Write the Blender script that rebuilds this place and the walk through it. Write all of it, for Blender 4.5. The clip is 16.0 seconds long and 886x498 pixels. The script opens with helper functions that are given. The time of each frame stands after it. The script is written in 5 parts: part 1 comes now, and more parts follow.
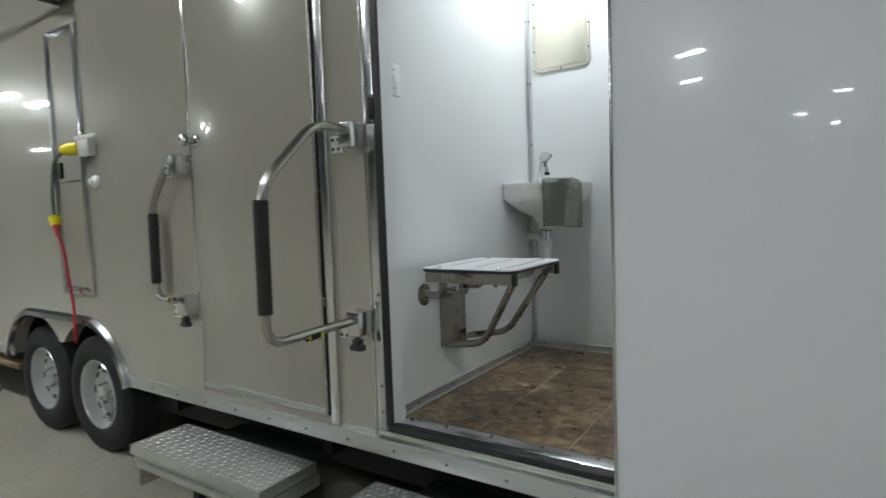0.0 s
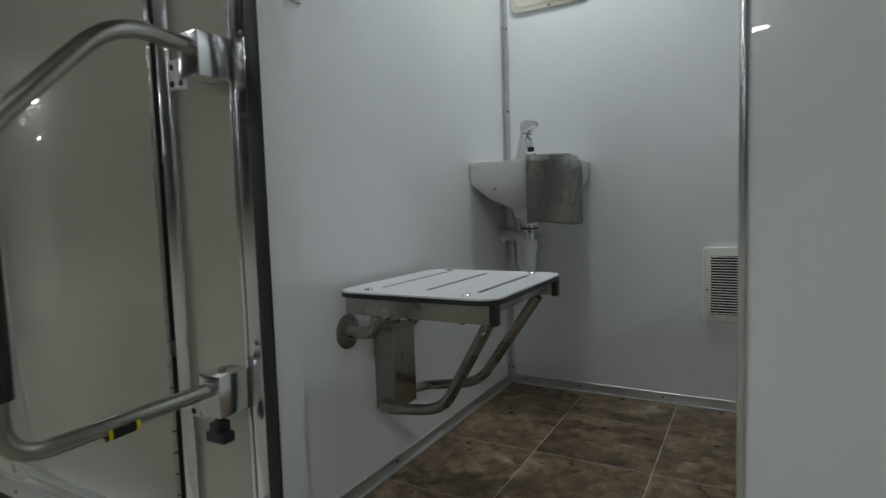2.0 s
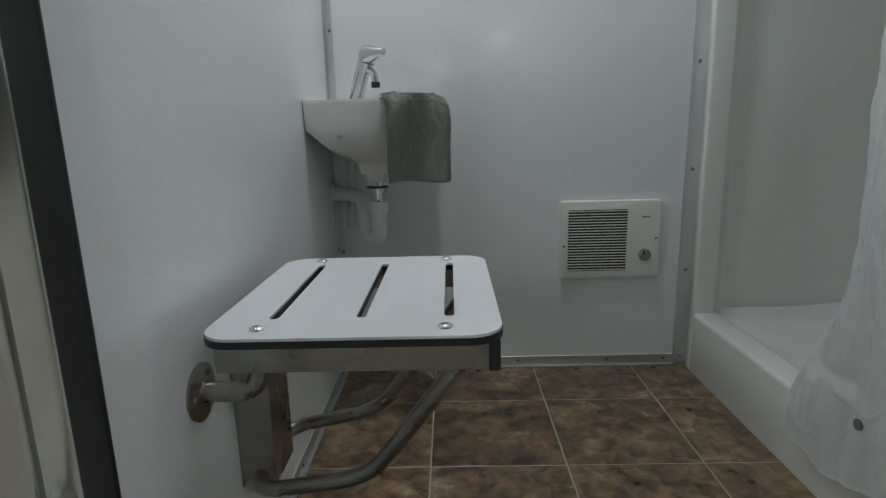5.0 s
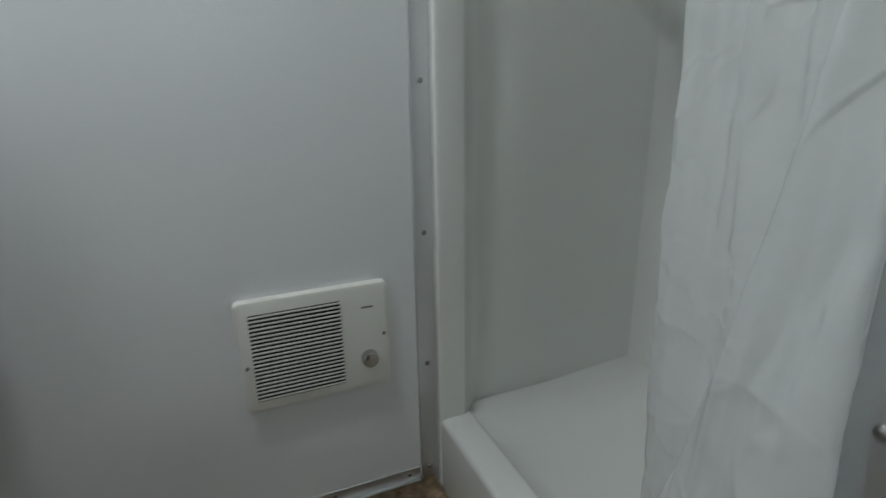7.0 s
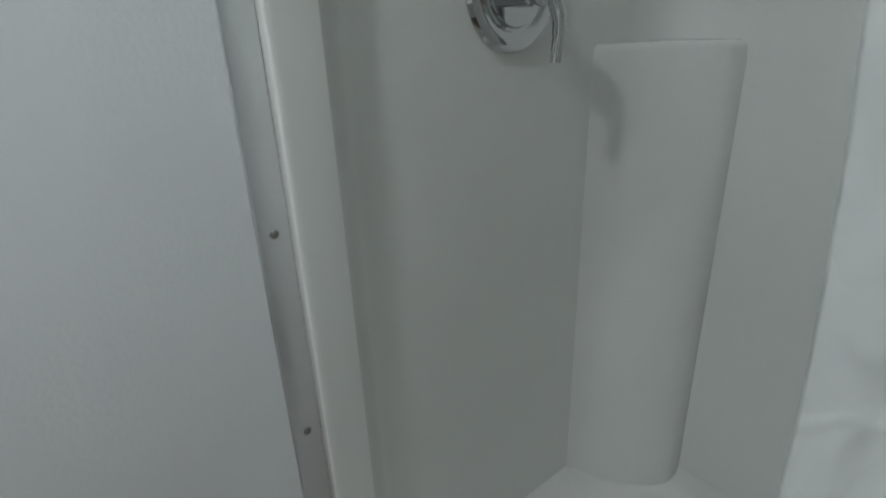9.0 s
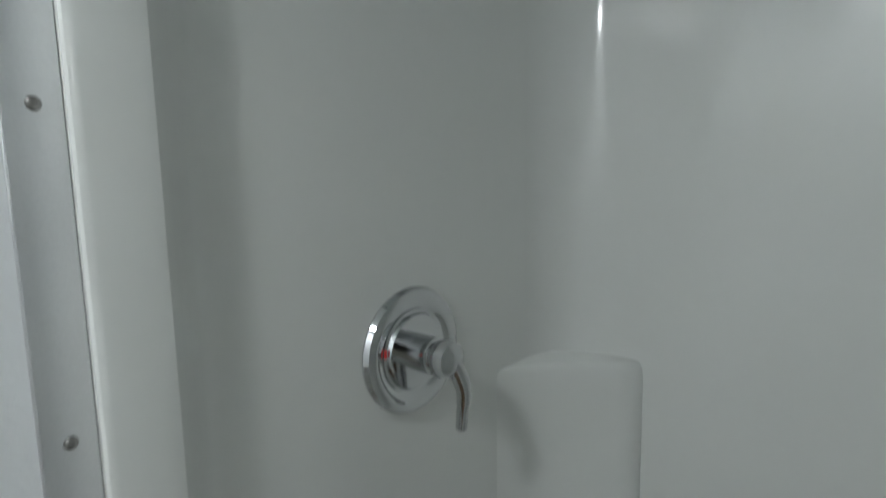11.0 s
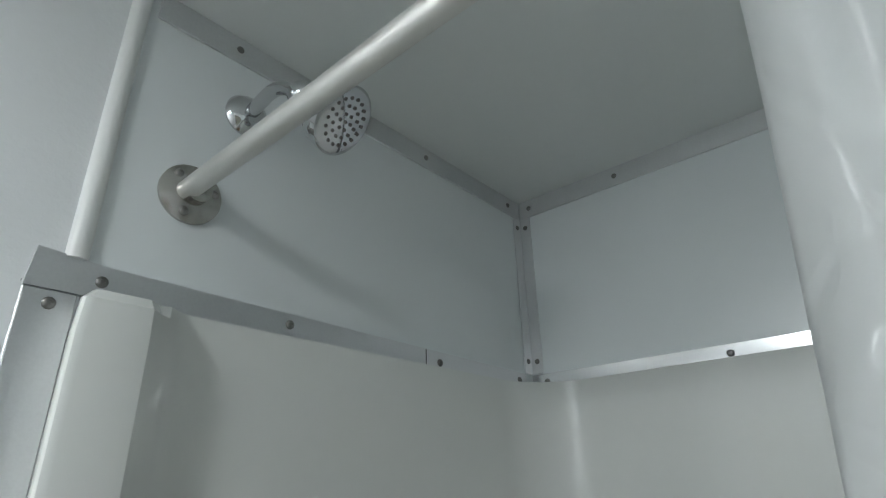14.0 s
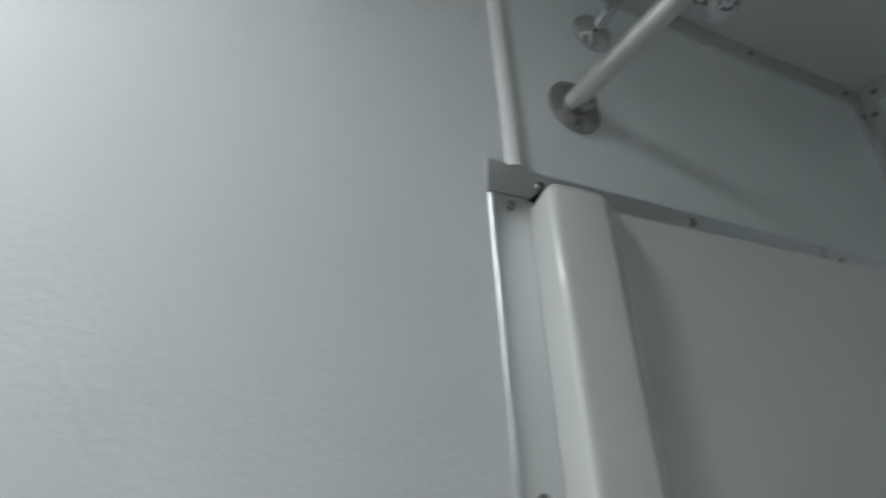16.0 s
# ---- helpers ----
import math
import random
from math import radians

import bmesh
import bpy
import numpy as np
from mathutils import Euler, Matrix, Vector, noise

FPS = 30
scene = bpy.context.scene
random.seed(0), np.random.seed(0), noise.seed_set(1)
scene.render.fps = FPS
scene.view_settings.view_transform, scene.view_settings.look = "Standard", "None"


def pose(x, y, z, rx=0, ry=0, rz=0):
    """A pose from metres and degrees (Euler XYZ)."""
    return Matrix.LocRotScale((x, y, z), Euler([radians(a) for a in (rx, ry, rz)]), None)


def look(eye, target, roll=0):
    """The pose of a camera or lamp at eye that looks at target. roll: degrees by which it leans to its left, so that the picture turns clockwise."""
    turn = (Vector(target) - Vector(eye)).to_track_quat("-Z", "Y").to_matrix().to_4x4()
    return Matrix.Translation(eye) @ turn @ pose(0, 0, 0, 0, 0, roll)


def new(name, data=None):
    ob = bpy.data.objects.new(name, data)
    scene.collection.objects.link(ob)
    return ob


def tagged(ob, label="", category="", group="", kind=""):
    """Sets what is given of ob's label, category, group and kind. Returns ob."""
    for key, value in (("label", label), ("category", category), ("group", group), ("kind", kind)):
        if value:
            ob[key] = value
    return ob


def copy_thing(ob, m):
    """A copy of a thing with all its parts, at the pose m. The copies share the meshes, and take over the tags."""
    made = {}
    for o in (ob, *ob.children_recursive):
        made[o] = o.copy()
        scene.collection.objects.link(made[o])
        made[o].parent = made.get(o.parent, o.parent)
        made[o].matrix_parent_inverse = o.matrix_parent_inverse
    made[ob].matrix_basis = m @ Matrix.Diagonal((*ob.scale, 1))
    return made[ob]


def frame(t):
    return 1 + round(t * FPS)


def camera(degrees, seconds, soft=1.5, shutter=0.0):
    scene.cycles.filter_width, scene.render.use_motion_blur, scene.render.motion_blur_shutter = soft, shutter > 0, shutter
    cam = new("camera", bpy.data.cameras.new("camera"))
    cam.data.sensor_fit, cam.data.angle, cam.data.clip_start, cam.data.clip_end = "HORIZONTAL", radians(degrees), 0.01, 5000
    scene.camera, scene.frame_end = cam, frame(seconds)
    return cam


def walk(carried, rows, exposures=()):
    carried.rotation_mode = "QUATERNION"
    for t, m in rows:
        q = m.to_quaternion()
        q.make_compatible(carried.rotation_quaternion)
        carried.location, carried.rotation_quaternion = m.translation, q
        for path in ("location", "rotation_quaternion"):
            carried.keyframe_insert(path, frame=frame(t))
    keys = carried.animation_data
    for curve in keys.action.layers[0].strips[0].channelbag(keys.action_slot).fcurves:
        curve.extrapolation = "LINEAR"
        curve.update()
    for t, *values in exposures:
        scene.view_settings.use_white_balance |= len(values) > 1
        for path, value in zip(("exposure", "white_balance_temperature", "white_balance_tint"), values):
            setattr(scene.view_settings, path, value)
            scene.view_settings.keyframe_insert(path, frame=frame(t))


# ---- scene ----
cam = camera(77.3, 16.0, soft=1.2, shutter=0.5)
PATH = [
    (0, (1.271, -2.841, 0.763), (0.178, -1.171, 0.63), -2.0),
    (0.5, (1.185, -2.592, 0.747), (0.146, -0.889, 0.608), -1.8),
    (1, (1.113, -2.399, 0.754), (0.085, -0.69, 0.614), -1.9),
    (1.5, (1.012, -2.255, 0.74), (-0.017, -0.546, 0.6), -1.9),
    (2, (0.88, -2.12, 0.739), (-0.093, -0.379, 0.588), -1.8),
    (2.5, (0.794, -2.022, 0.738), (-0.056, -0.22, 0.564), -1.6),
    (3, (0.719, -1.914, 0.743), (-0.021, -0.072, 0.502), -1.7),
    (3.2, (0.698, -1.869, 0.739), (-0.01, -0.016, 0.483), -1.8),
    (5.3, (0.365, -1.775, 0.821), (0.385, 0.176, 0.382), -1.5),
    (5.5, (0.388, -1.733, 0.825), (0.424, 0.216, 0.378), -1.6),
    (6, (0.472, -1.583, 0.815), (0.687, 0.352, 0.357), -0.9),
    (6.5, (0.604, -1.295, 0.848), (1.124, 0.571, 0.352), -0.4),
    (7, (0.732, -1.129, 1.025), (1.465, 0.623, 0.397), -0.9),
    (7.5, (0.772, -1.036, 1.065), (1.608, 0.632, 0.345), -1.2),
    (8, (0.828, -0.931, 1.069), (1.736, 0.687, 0.322), -1.7),
    (8.2, (0.855, -0.871, 1.106), (1.786, 0.716, 0.323), -1.9),
    (10.3, (1.014, -0.579, 1.433), (2.383, 0.723, 0.777), -0.5),
    (10.5, (1.029, -0.574, 1.467), (2.425, 0.745, 0.908), -0.9),
    (11, (1.035, -0.572, 1.533), (2.498, 0.764, 1.275), -1.1),
    (11.5, (1.021, -0.573, 1.584), (2.537, 0.732, 1.566), -1.5),
    (12, (1.029, -0.589, 1.644), (2.525, 0.717, 1.874), -1.5),
    (12.5, (1.028, -0.601, 1.67), (2.497, 0.677, 2.128), -1.5),
    (13, (1.019, -0.607, 1.703), (2.457, 0.636, 2.326), -1.5),
    (13.5, (1.02, -0.613, 1.708), (2.424, 0.602, 2.451), -1.4),
    (14, (1.025, -0.612, 1.703), (2.413, 0.59, 2.496), -1.4),
    (14.5, (1.04, -0.59, 1.686), (2.417, 0.611, 2.497), -1.5),
    (15, (1.021, -0.516, 1.654), (2.338, 0.743, 2.478), -2.2),
    (15.5, (0.937, -0.435, 1.624), (2.056, 0.996, 2.461), -3.2),
    (16, (0.875, -0.409, 1.596), (1.683, 1.206, 2.454), -3.0),
]

# exposure: the clip's camera closes down as the bright room fills the view
EXPOSURES = [(0.0, -0.27), (0.5, -0.34), (1.0, -0.64), (1.5, -0.86), (2.0, -0.92), (2.5, -1.0), (3.0, -1.08),
             (5.5, -0.66), (6.0, -0.42), (6.5, -0.42), (7.0, -0.72), (8.0, -0.74), (10.5, -0.54), (11.5, -0.66), (12.0, -0.68), (13.0, -0.50), (14.0, -0.46), (14.5, -0.48), (15.0, -0.52), (15.5, -0.86), (16.0, -1.12)]
walk(cam, [(t, look(eye, target, roll)) for t, eye, target, roll in PATH], EXPOSURES)

# ---- world and lamps ----
ROOM_W, BACK_Y, OUT_Y, IN_Y, CEIL = 1.17, 0.0, -1.34, -1.26, 2.30
SHOWER_X, SHOWER_Y = 2.0, -0.92
GROUND_Z = -0.56
world = bpy.data.worlds.new("hall_air")
world.use_nodes = True
world.node_tree.nodes["Background"].inputs[0].default_value = (0.8, 0.85, 0.9, 1)
world.node_tree.nodes["Background"].inputs[1].default_value = 0.05
scene.world = world
ROOM_LAMP = (0.37, -0.38, 2.228)
ROOM_POWER, HALL_POWER, DOME_POWER = 10.6, 130.0, 37.0
room_light = bpy.data.lights.new("room_lamp", "AREA")
room_light.shape, room_light.size, room_light.energy = "SQUARE", 0.125, ROOM_POWER
room_light.color = (0.95, 1.0, 1.02)
new("room_lamp", room_light).matrix_world = Matrix.Translation(ROOM_LAMP)


# ---- materials ----
def surface(name, color, rough=0.5, metal=0.0, vary=0.06, scale=3.0, fine=60.0, bump=0.0, bump_scale=200.0,
            coat=0.0, rough_vary=0.08, stretch=(1, 1, 1), sheen=0.0, warp=0.0, pebble=False):
    """A node material with colour and gloss varied at a broad and a fine scale, and fine relief."""
    m = bpy.data.materials.new(name)
    m.use_nodes = True
    nt = m.node_tree
    b = nt.nodes["Principled BSDF"]
    co = nt.nodes.new("ShaderNodeTexCoord")
    mp = nt.nodes.new("ShaderNodeMapping")
    mp.inputs["Scale"].default_value = stretch
    nt.links.new(co.outputs["Object"], mp.inputs["Vector"])
    n1 = nt.nodes.new("ShaderNodeTexNoise")
    n1.inputs["Scale"].default_value, n1.inputs["Detail"].default_value = scale, 5
    n2 = nt.nodes.new("ShaderNodeTexNoise")
    n2.inputs["Scale"].default_value, n2.inputs["Detail"].default_value = fine, 3
    for n in (n1, n2):
        nt.links.new(mp.outputs["Vector"], n.inputs["Vector"])
    mix = nt.nodes.new("ShaderNodeMath")
    mix.operation = "MULTIPLY_ADD"
    nt.links.new(n2.outputs["Fac"], mix.inputs[0])
    mix.inputs[1].default_value = 0.4
    nt.links.new(n1.outputs["Fac"], mix.inputs[2])
    ramp = nt.nodes.new("ShaderNodeMapRange")
    ramp.inputs["From Min"].default_value, ramp.inputs["From Max"].default_value = 0.4, 1.0
    ramp.inputs["To Min"].default_value, ramp.inputs["To Max"].default_value = 1 - vary, 1 + vary
    nt.links.new(mix.outputs[0], ramp.inputs["Value"])
    col = nt.nodes.new("ShaderNodeVectorMath")
    col.operation = "SCALE"
    col.inputs[0].default_value = color[:3]
    nt.links.new(ramp.outputs["Result"], col.inputs["Scale"])
    nt.links.new(col.outputs["Vector"], b.inputs["Base Color"])
    rr = nt.nodes.new("ShaderNodeMapRange")
    rr.inputs["To Min"].default_value, rr.inputs["To Max"].default_value = max(0.02, rough - rough_vary), min(1, rough + rough_vary)
    nt.links.new(n1.outputs["Fac"], rr.inputs["Value"])
    nt.links.new(rr.outputs["Result"], b.inputs["Roughness"])
    b.inputs["Metallic"].default_value = metal
    b.inputs["Coat Weight"].default_value = coat
    b.inputs["Coat Roughness"].default_value = 0.06
    b.inputs["Sheen Weight"].default_value = sheen
    last = None
    if warp:
        w = nt.nodes.new("ShaderNodeBump")
        w.inputs["Strength"].default_value, w.inputs["Distance"].default_value = warp, 0.02
        n4 = nt.nodes.new("ShaderNodeTexNoise")
        n4.inputs["Scale"].default_value, n4.inputs["Detail"].default_value = 1.3, 1
        nt.links.new(co.outputs["Object"], n4.inputs["Vector"])
        nt.links.new(n4.outputs["Fac"], w.inputs["Height"])
        nt.links.new(w.outputs["Normal"], b.inputs["Coat Normal"])
        last = w
    if bump:
        n3 = nt.nodes.new("ShaderNodeTexNoise")
        n3.inputs["Scale"].default_value, n3.inputs["Detail"].default_value = bump_scale, 2
        nt.links.new(mp.outputs["Vector"], n3.inputs["Vector"])
        bp = nt.nodes.new("ShaderNodeBump")
        bp.inputs["Strength"].default_value, bp.inputs["Distance"].default_value = bump, 0.002
        if pebble:
            pb = nt.nodes.new("ShaderNodeMapRange")
            pb.interpolation_type = "SMOOTHSTEP"
            pb.inputs["From Min"].default_value, pb.inputs["From Max"].default_value = 0.44, 0.60
            nt.links.new(n3.outputs["Fac"], pb.inputs["Value"])
            nt.links.new(pb.outputs["Result"], bp.inputs["Height"])
        else:
            nt.links.new(n3.outputs["Fac"], bp.inputs["Height"])
        if last:
            nt.links.new(last.outputs["Normal"], bp.inputs["Normal"])
        last = bp
    if last:
        nt.links.new(last.outputs["Normal"], b.inputs["Normal"])
    return m


def bsdf(m):
    return m.node_tree.nodes["Principled BSDF"]


PANEL = surface("white_wall_panel", (0.77, 0.79, 0.80), 0.09, vary=0.012, scale=2, rough_vary=0.02, bump=0.085, bump_scale=135, pebble=True)
PANEL_SMOOTH = surface("smooth_wall_panel", (0.74, 0.78, 0.79), 0.28, vary=0.004, scale=0.7, bump=0.06, bump_scale=260, rough_vary=0.02)
CEILING = surface("ceiling_panel", (0.72, 0.75, 0.74), 0.4, vary=0.02, bump=0.1)
FIBREGLASS = surface("glossy_shower_fibreglass", (0.75, 0.765, 0.742), 0.14, vary=0.015, scale=2, coat=0.4, rough_vary=0.03, warp=0.06)
ALU = surface("brushed_aluminium", (0.70, 0.71, 0.72), 0.40, 1.0, vary=0.08, scale=5, fine=300, stretch=(1, 1, 1), bump=0.05, bump_scale=500)
ALU_BRIGHT = surface("polished_aluminium", (0.76, 0.77, 0.78), 0.2, 1.0, vary=0.06, scale=6, fine=200)
STEEL = surface("satin_stainless_steel", (0.50, 0.485, 0.455), 0.25, 1.0, vary=0.07, scale=8, fine=250)
# the bench's steel is darkened: the shade on it is put into the colour
SHADED_STEEL = surface("shaded_brushed_steel", (0.36, 0.34, 0.31), 0.28, 1.0, vary=0.1, scale=8, fine=250)
ROD_STEEL = surface("pale_satin_rod", (0.74, 0.73, 0.70), 0.42, 0.85, vary=0.03)
CHROME = surface("polished_chrome", (0.60, 0.61, 0.62), 0.05, 1.0, vary=0.02, rough_vary=0.02)
SCREW = surface("zinc_screw", (0.26, 0.255, 0.245), 0.32, 1.0, vary=0.1)
# black for dark parts, and for the shade inside holes drawn as flat plates
BLACK_AND_SHADE = surface("black_parts_and_hole_shade", (0.02, 0.02, 0.02), 0.7)
MIRROR = surface("satin_steel_mirror", (0.80, 0.77, 0.66), 0.34, 0.75, vary=0.04, rough_vary=0.04)
CERAMIC = surface("white_ceramic", (0.82, 0.82, 0.80), 0.1, vary=0.01, coat=0.4, rough_vary=0.03)
WHITE_PLASTIC = surface("white_plastic", (0.78, 0.79, 0.78), 0.4, vary=0.03)
HEATER_PAINT = surface("cream_enamel", (0.76, 0.76, 0.71), 0.38, vary=0.02, bump=0.05)
PHENOLIC = surface("white_phenolic_board", (0.80, 0.81, 0.84), 0.35, vary=0.02, bump=0.04)
PHENOLIC_EDGE = surface("black_phenolic_core", (0.02, 0.02, 0.022), 0.45, vary=0.1)
RUBBER = surface("black_rubber", (0.022, 0.022, 0.024), 0.6, vary=0.15, bump=0.1)
FOAM = surface("black_foam_grip", (0.03, 0.028, 0.028), 0.85, vary=0.12, bump=0.3, bump_scale=400)
TOWEL = surface("grey_terry_towel", (0.27, 0.275, 0.245), 0.95, vary=0.10, scale=14, fine=160, bump=1.0, bump_scale=260, sheen=0.5)
SKIN = surface("beige_grey_trailer_paint", (0.37, 0.353, 0.312), 0.22, vary=0.03, scale=1.5, fine=20, coat=1.0, rough_vary=0.05, warp=0.006)
DOOR_WHITE = surface("glossy_white_door_skin", (0.79, 0.79, 0.84), 0.22, vary=0.02, scale=1.5, coat=1.0, rough_vary=0.04, warp=0.006)
bsdf(DOOR_WHITE).inputs["Coat Roughness"].default_value = 0.015
bsdf(SKIN).inputs["Coat Roughness"].default_value = 0.03
GROUT = surface("pale_grout_line", (0.46, 0.41, 0.33), 0.7, vary=0.12, scale=12)
CONCRETE = surface("hall_concrete", (0.37, 0.355, 0.30), 0.5, vary=0.22, scale=1.2, fine=22, bump=0.2, bump_scale=60)
HALL_WALL = surface("hall_wall_sheet", (0.42, 0.41, 0.40), 0.6, vary=0.08, scale=0.5)
HALL_ROOF = surface("hall_roof_sheet", (0.20, 0.20, 0.20), 0.7, vary=0.08, scale=0.5)
CHASSIS = surface("black_chassis_paint", (0.007, 0.007, 0.008), 0.6, vary=0.2)
TYRE = surface("tyre_rubber", (0.011, 0.011, 0.012), 0.75, vary=0.15, bump=0.15)
RIM = surface("silver_wheel_paint", (0.50, 0.51, 0.52), 0.3, 0.6, vary=0.05)
DIAMOND = surface("diamond_plate", (0.58, 0.58, 0.58), 0.38, 0.8, vary=0.12, scale=9, fine=120)
# polished lozenges, paler than their plate: highlights are partly put into the colour
RAISED = surface("highlit_polished_tread", (0.92, 0.92, 0.93), 0.32, 0.8, vary=0.06, scale=9)
YELLOW = surface("yellow_plastic", (0.80, 0.68, 0.01), 0.4, vary=0.05)
RED = surface("red_plastic", (0.55, 0.03, 0.03), 0.4, vary=0.08)
GREY_PLASTIC = surface("grey_plastic", (0.20, 0.19, 0.18), 0.45, vary=0.05)
GREEN_CABLE = surface("grey_green_cable", (0.10, 0.14, 0.12), 0.5, vary=0.1)
WOOD = surface("rough_plank", (0.20, 0.14, 0.08), 0.7, vary=0.2, scale=8)

CURTAIN = surface("white_vinyl_curtain", (0.92, 0.93, 0.93), 0.26, vary=0.02, scale=4, bump=0.9, bump_scale=24)
bsdf(CURTAIN).inputs["Transmission Weight"].default_value = 0.0
nt = CURTAIN.node_tree
cells = nt.nodes.new("ShaderNodeTexVoronoi")
cells.feature = "DISTANCE_TO_EDGE"
cells.inputs["Scale"].default_value = 9.0
bent_at = nt.nodes.new("ShaderNodeTexNoise")
bent_at.inputs["Scale"].default_value, bent_at.inputs["Detail"].default_value = 5.0, 2
place = nt.nodes.new("ShaderNodeTexCoord")
mixed = nt.nodes.new("ShaderNodeVectorMath")
mixed.operation = "MULTIPLY_ADD"
mixed.inputs[1].default_value = (0.25, 0.25, 0.25)
nt.links.new(place.outputs["Object"], bent_at.inputs["Vector"])
nt.links.new(bent_at.outputs["Color"], mixed.inputs[0])
nt.links.new(place.outputs["Object"], mixed.inputs[2])
nt.links.new(mixed.outputs["Vector"], cells.inputs["Vector"])
ridge = nt.nodes.new("ShaderNodeMapRange")
ridge.interpolation_type = "SMOOTHSTEP"
ridge.inputs["From Max"].default_value = 0.10
ridge.inputs["To Min"].default_value, ridge.inputs["To Max"].default_value = 1.0, 0.0
nt.links.new(cells.outputs["Distance"], ridge.inputs["Value"])
fold = nt.nodes.new("ShaderNodeBump")
fold.inputs["Strength"].default_value, fold.inputs["Distance"].default_value = 0.55, 0.003
nt.links.new(ridge.outputs["Result"], fold.inputs["Height"])
nt.links.new(bsdf(CURTAIN).inputs["Normal"].links[0].from_node.outputs["Normal"], fold.inputs["Normal"])
nt.links.new(fold.outputs["Normal"], bsdf(CURTAIN).inputs["Normal"])
thin = nt.nodes.new("ShaderNodeBsdfTranslucent")
thin.inputs["Color"].default_value = (0.93, 0.95, 0.95, 1)
blend = nt.nodes.new("ShaderNodeMixShader")
blend.inputs[0].default_value = 0.45
nt.links.new(bsdf(CURTAIN).outputs[0], blend.inputs[1])
nt.links.new(thin.outputs[0], blend.inputs[2])
nt.links.new(blend.outputs[0], nt.nodes["Material Output"].inputs["Surface"])


def glow(name, color, strength):
    m = bpy.data.materials.new(name)
    m.use_nodes = True
    b = bsdf(m)
    b.inputs["Base Color"].default_value = (0.8, 0.8, 0.8, 1)
    b.inputs["Emission Color"].default_value = (*color, 1)
    b.inputs["Emission Strength"].default_value = strength
    return m


TUBE_GLOW = glow("hall_lamp_diffuser", (0.94, 1.0, 0.99), HALL_POWER)
DOME_GLOW = glow("room_lamp_diffuser", (0.95, 1.0, 1.02), DOME_POWER)


def tile_material():
    """Brown slate look: mottled browns, rust and grey patches, varied from tile to tile."""
    m = surface("brown_slate_tile", (0.1, 0.1, 0.1), 0.30, vary=0.1, bump=0.35, bump_scale=35, rough_vary=0.12)
    t = m.node_tree
    b = bsdf(m)
    co = t.nodes.new("ShaderNodeTexCoord")
    info = t.nodes.new("ShaderNodeObjectInfo")
    off = t.nodes.new("ShaderNodeVectorMath")
    off.operation = "MULTIPLY_ADD"
    off.inputs[1].default_value = (1, 1, 1)
    sc = t.nodes.new("ShaderNodeVectorMath")
    sc.operation = "SCALE"
    sc.inputs[0].default_value = (31, 17, 9)
    t.links.new(info.outputs["Random"], sc.inputs["Scale"])
    t.links.new(co.outputs["Object"], off.inputs[0])
    t.links.new(sc.outputs["Vector"], off.inputs[2])
    big = t.nodes.new("ShaderNodeTexNoise")
    big.inputs["Scale"].default_value, big.inputs["Detail"].default_value, big.inputs["Roughness"].default_value = 8, 10, 0.70
    big.inputs["Distortion"].default_value = 0.3
    vein = t.nodes.new("ShaderNodeTexNoise")
    vein.inputs["Scale"].default_value, vein.inputs["Detail"].default_value, vein.inputs["Distortion"].default_value = 22, 9, 0.6
    t.links.new(off.outputs["Vector"], big.inputs["Vector"])
    t.links.new(off.outputs["Vector"], vein.inputs["Vector"])
    r1 = t.nodes.new("ShaderNodeValToRGB")
    e = r1.color_ramp.elements
    e[0].position, e[0].color = 0.30, (0.052, 0.035, 0.024, 1)
    e[1].position, e[1].color = 0.68, (0.42, 0.32, 0.20, 1)
    for p, c in ((0.44, (0.125, 0.084, 0.050, 1)), (0.52, (0.185, 0.122, 0.067, 1)), (0.60, (0.215, 0.162, 0.108, 1))):
        x = e.new(p)
        x.color = c
    t.links.new(big.outputs["Fac"], r1.inputs["Fac"])
    r2 = t.nodes.new("ShaderNodeMapRange")
    r2.inputs["From Min"].default_value, r2.inputs["From Max"].default_value = 0.35, 0.7
    r2.inputs["To Min"].default_value, r2.inputs["To Max"].default_value = 0.5, 1.7
    t.links.new(vein.outputs["Fac"], r2.inputs["Value"])
    tone = t.nodes.new("ShaderNodeMapRange")
    tone.inputs["To Min"].default_value, tone.inputs["To Max"].default_value = 0.85, 1.2
    t.links.new(info.outputs["Random"], tone.inputs["Value"])
    mul = t.nodes.new("ShaderNodeMath")
    mul.operation = "MULTIPLY"
    t.links.new(r2.outputs["Result"], mul.inputs[0])
    t.links.new(tone.outputs["Result"], mul.inputs[1])
    out = t.nodes.new("ShaderNodeVectorMath")
    out.operation = "SCALE"
    t.links.new(r1.outputs["Color"], out.inputs[0])
    t.links.new(mul.outputs[0], out.inputs["Scale"])
    t.links.new(out.outputs["Vector"], b.inputs["Base Color"])
    return m


TILE = tile_material()


# ---- building helpers ----
def mesh_of(name, bm, material, smooth=None):
    bmesh.ops.recalc_face_normals(bm, faces=bm.faces)
    mark = bm.faces.layers.int.get("flat")
    flat = [f[mark] for f in bm.faces] if mark else None
    if mark:
        bm.faces.layers.int.remove(mark)
    me = bpy.data.meshes.new(name)
    bm.to_mesh(me)
    bm.free()
    me.materials.append(material)
    if smooth is not None:
        me.polygons.foreach_set("use_smooth", [not f for f in flat] if flat else [True] * len(me.polygons))
        me.set_sharp_from_angle(angle=radians(smooth))
    return me


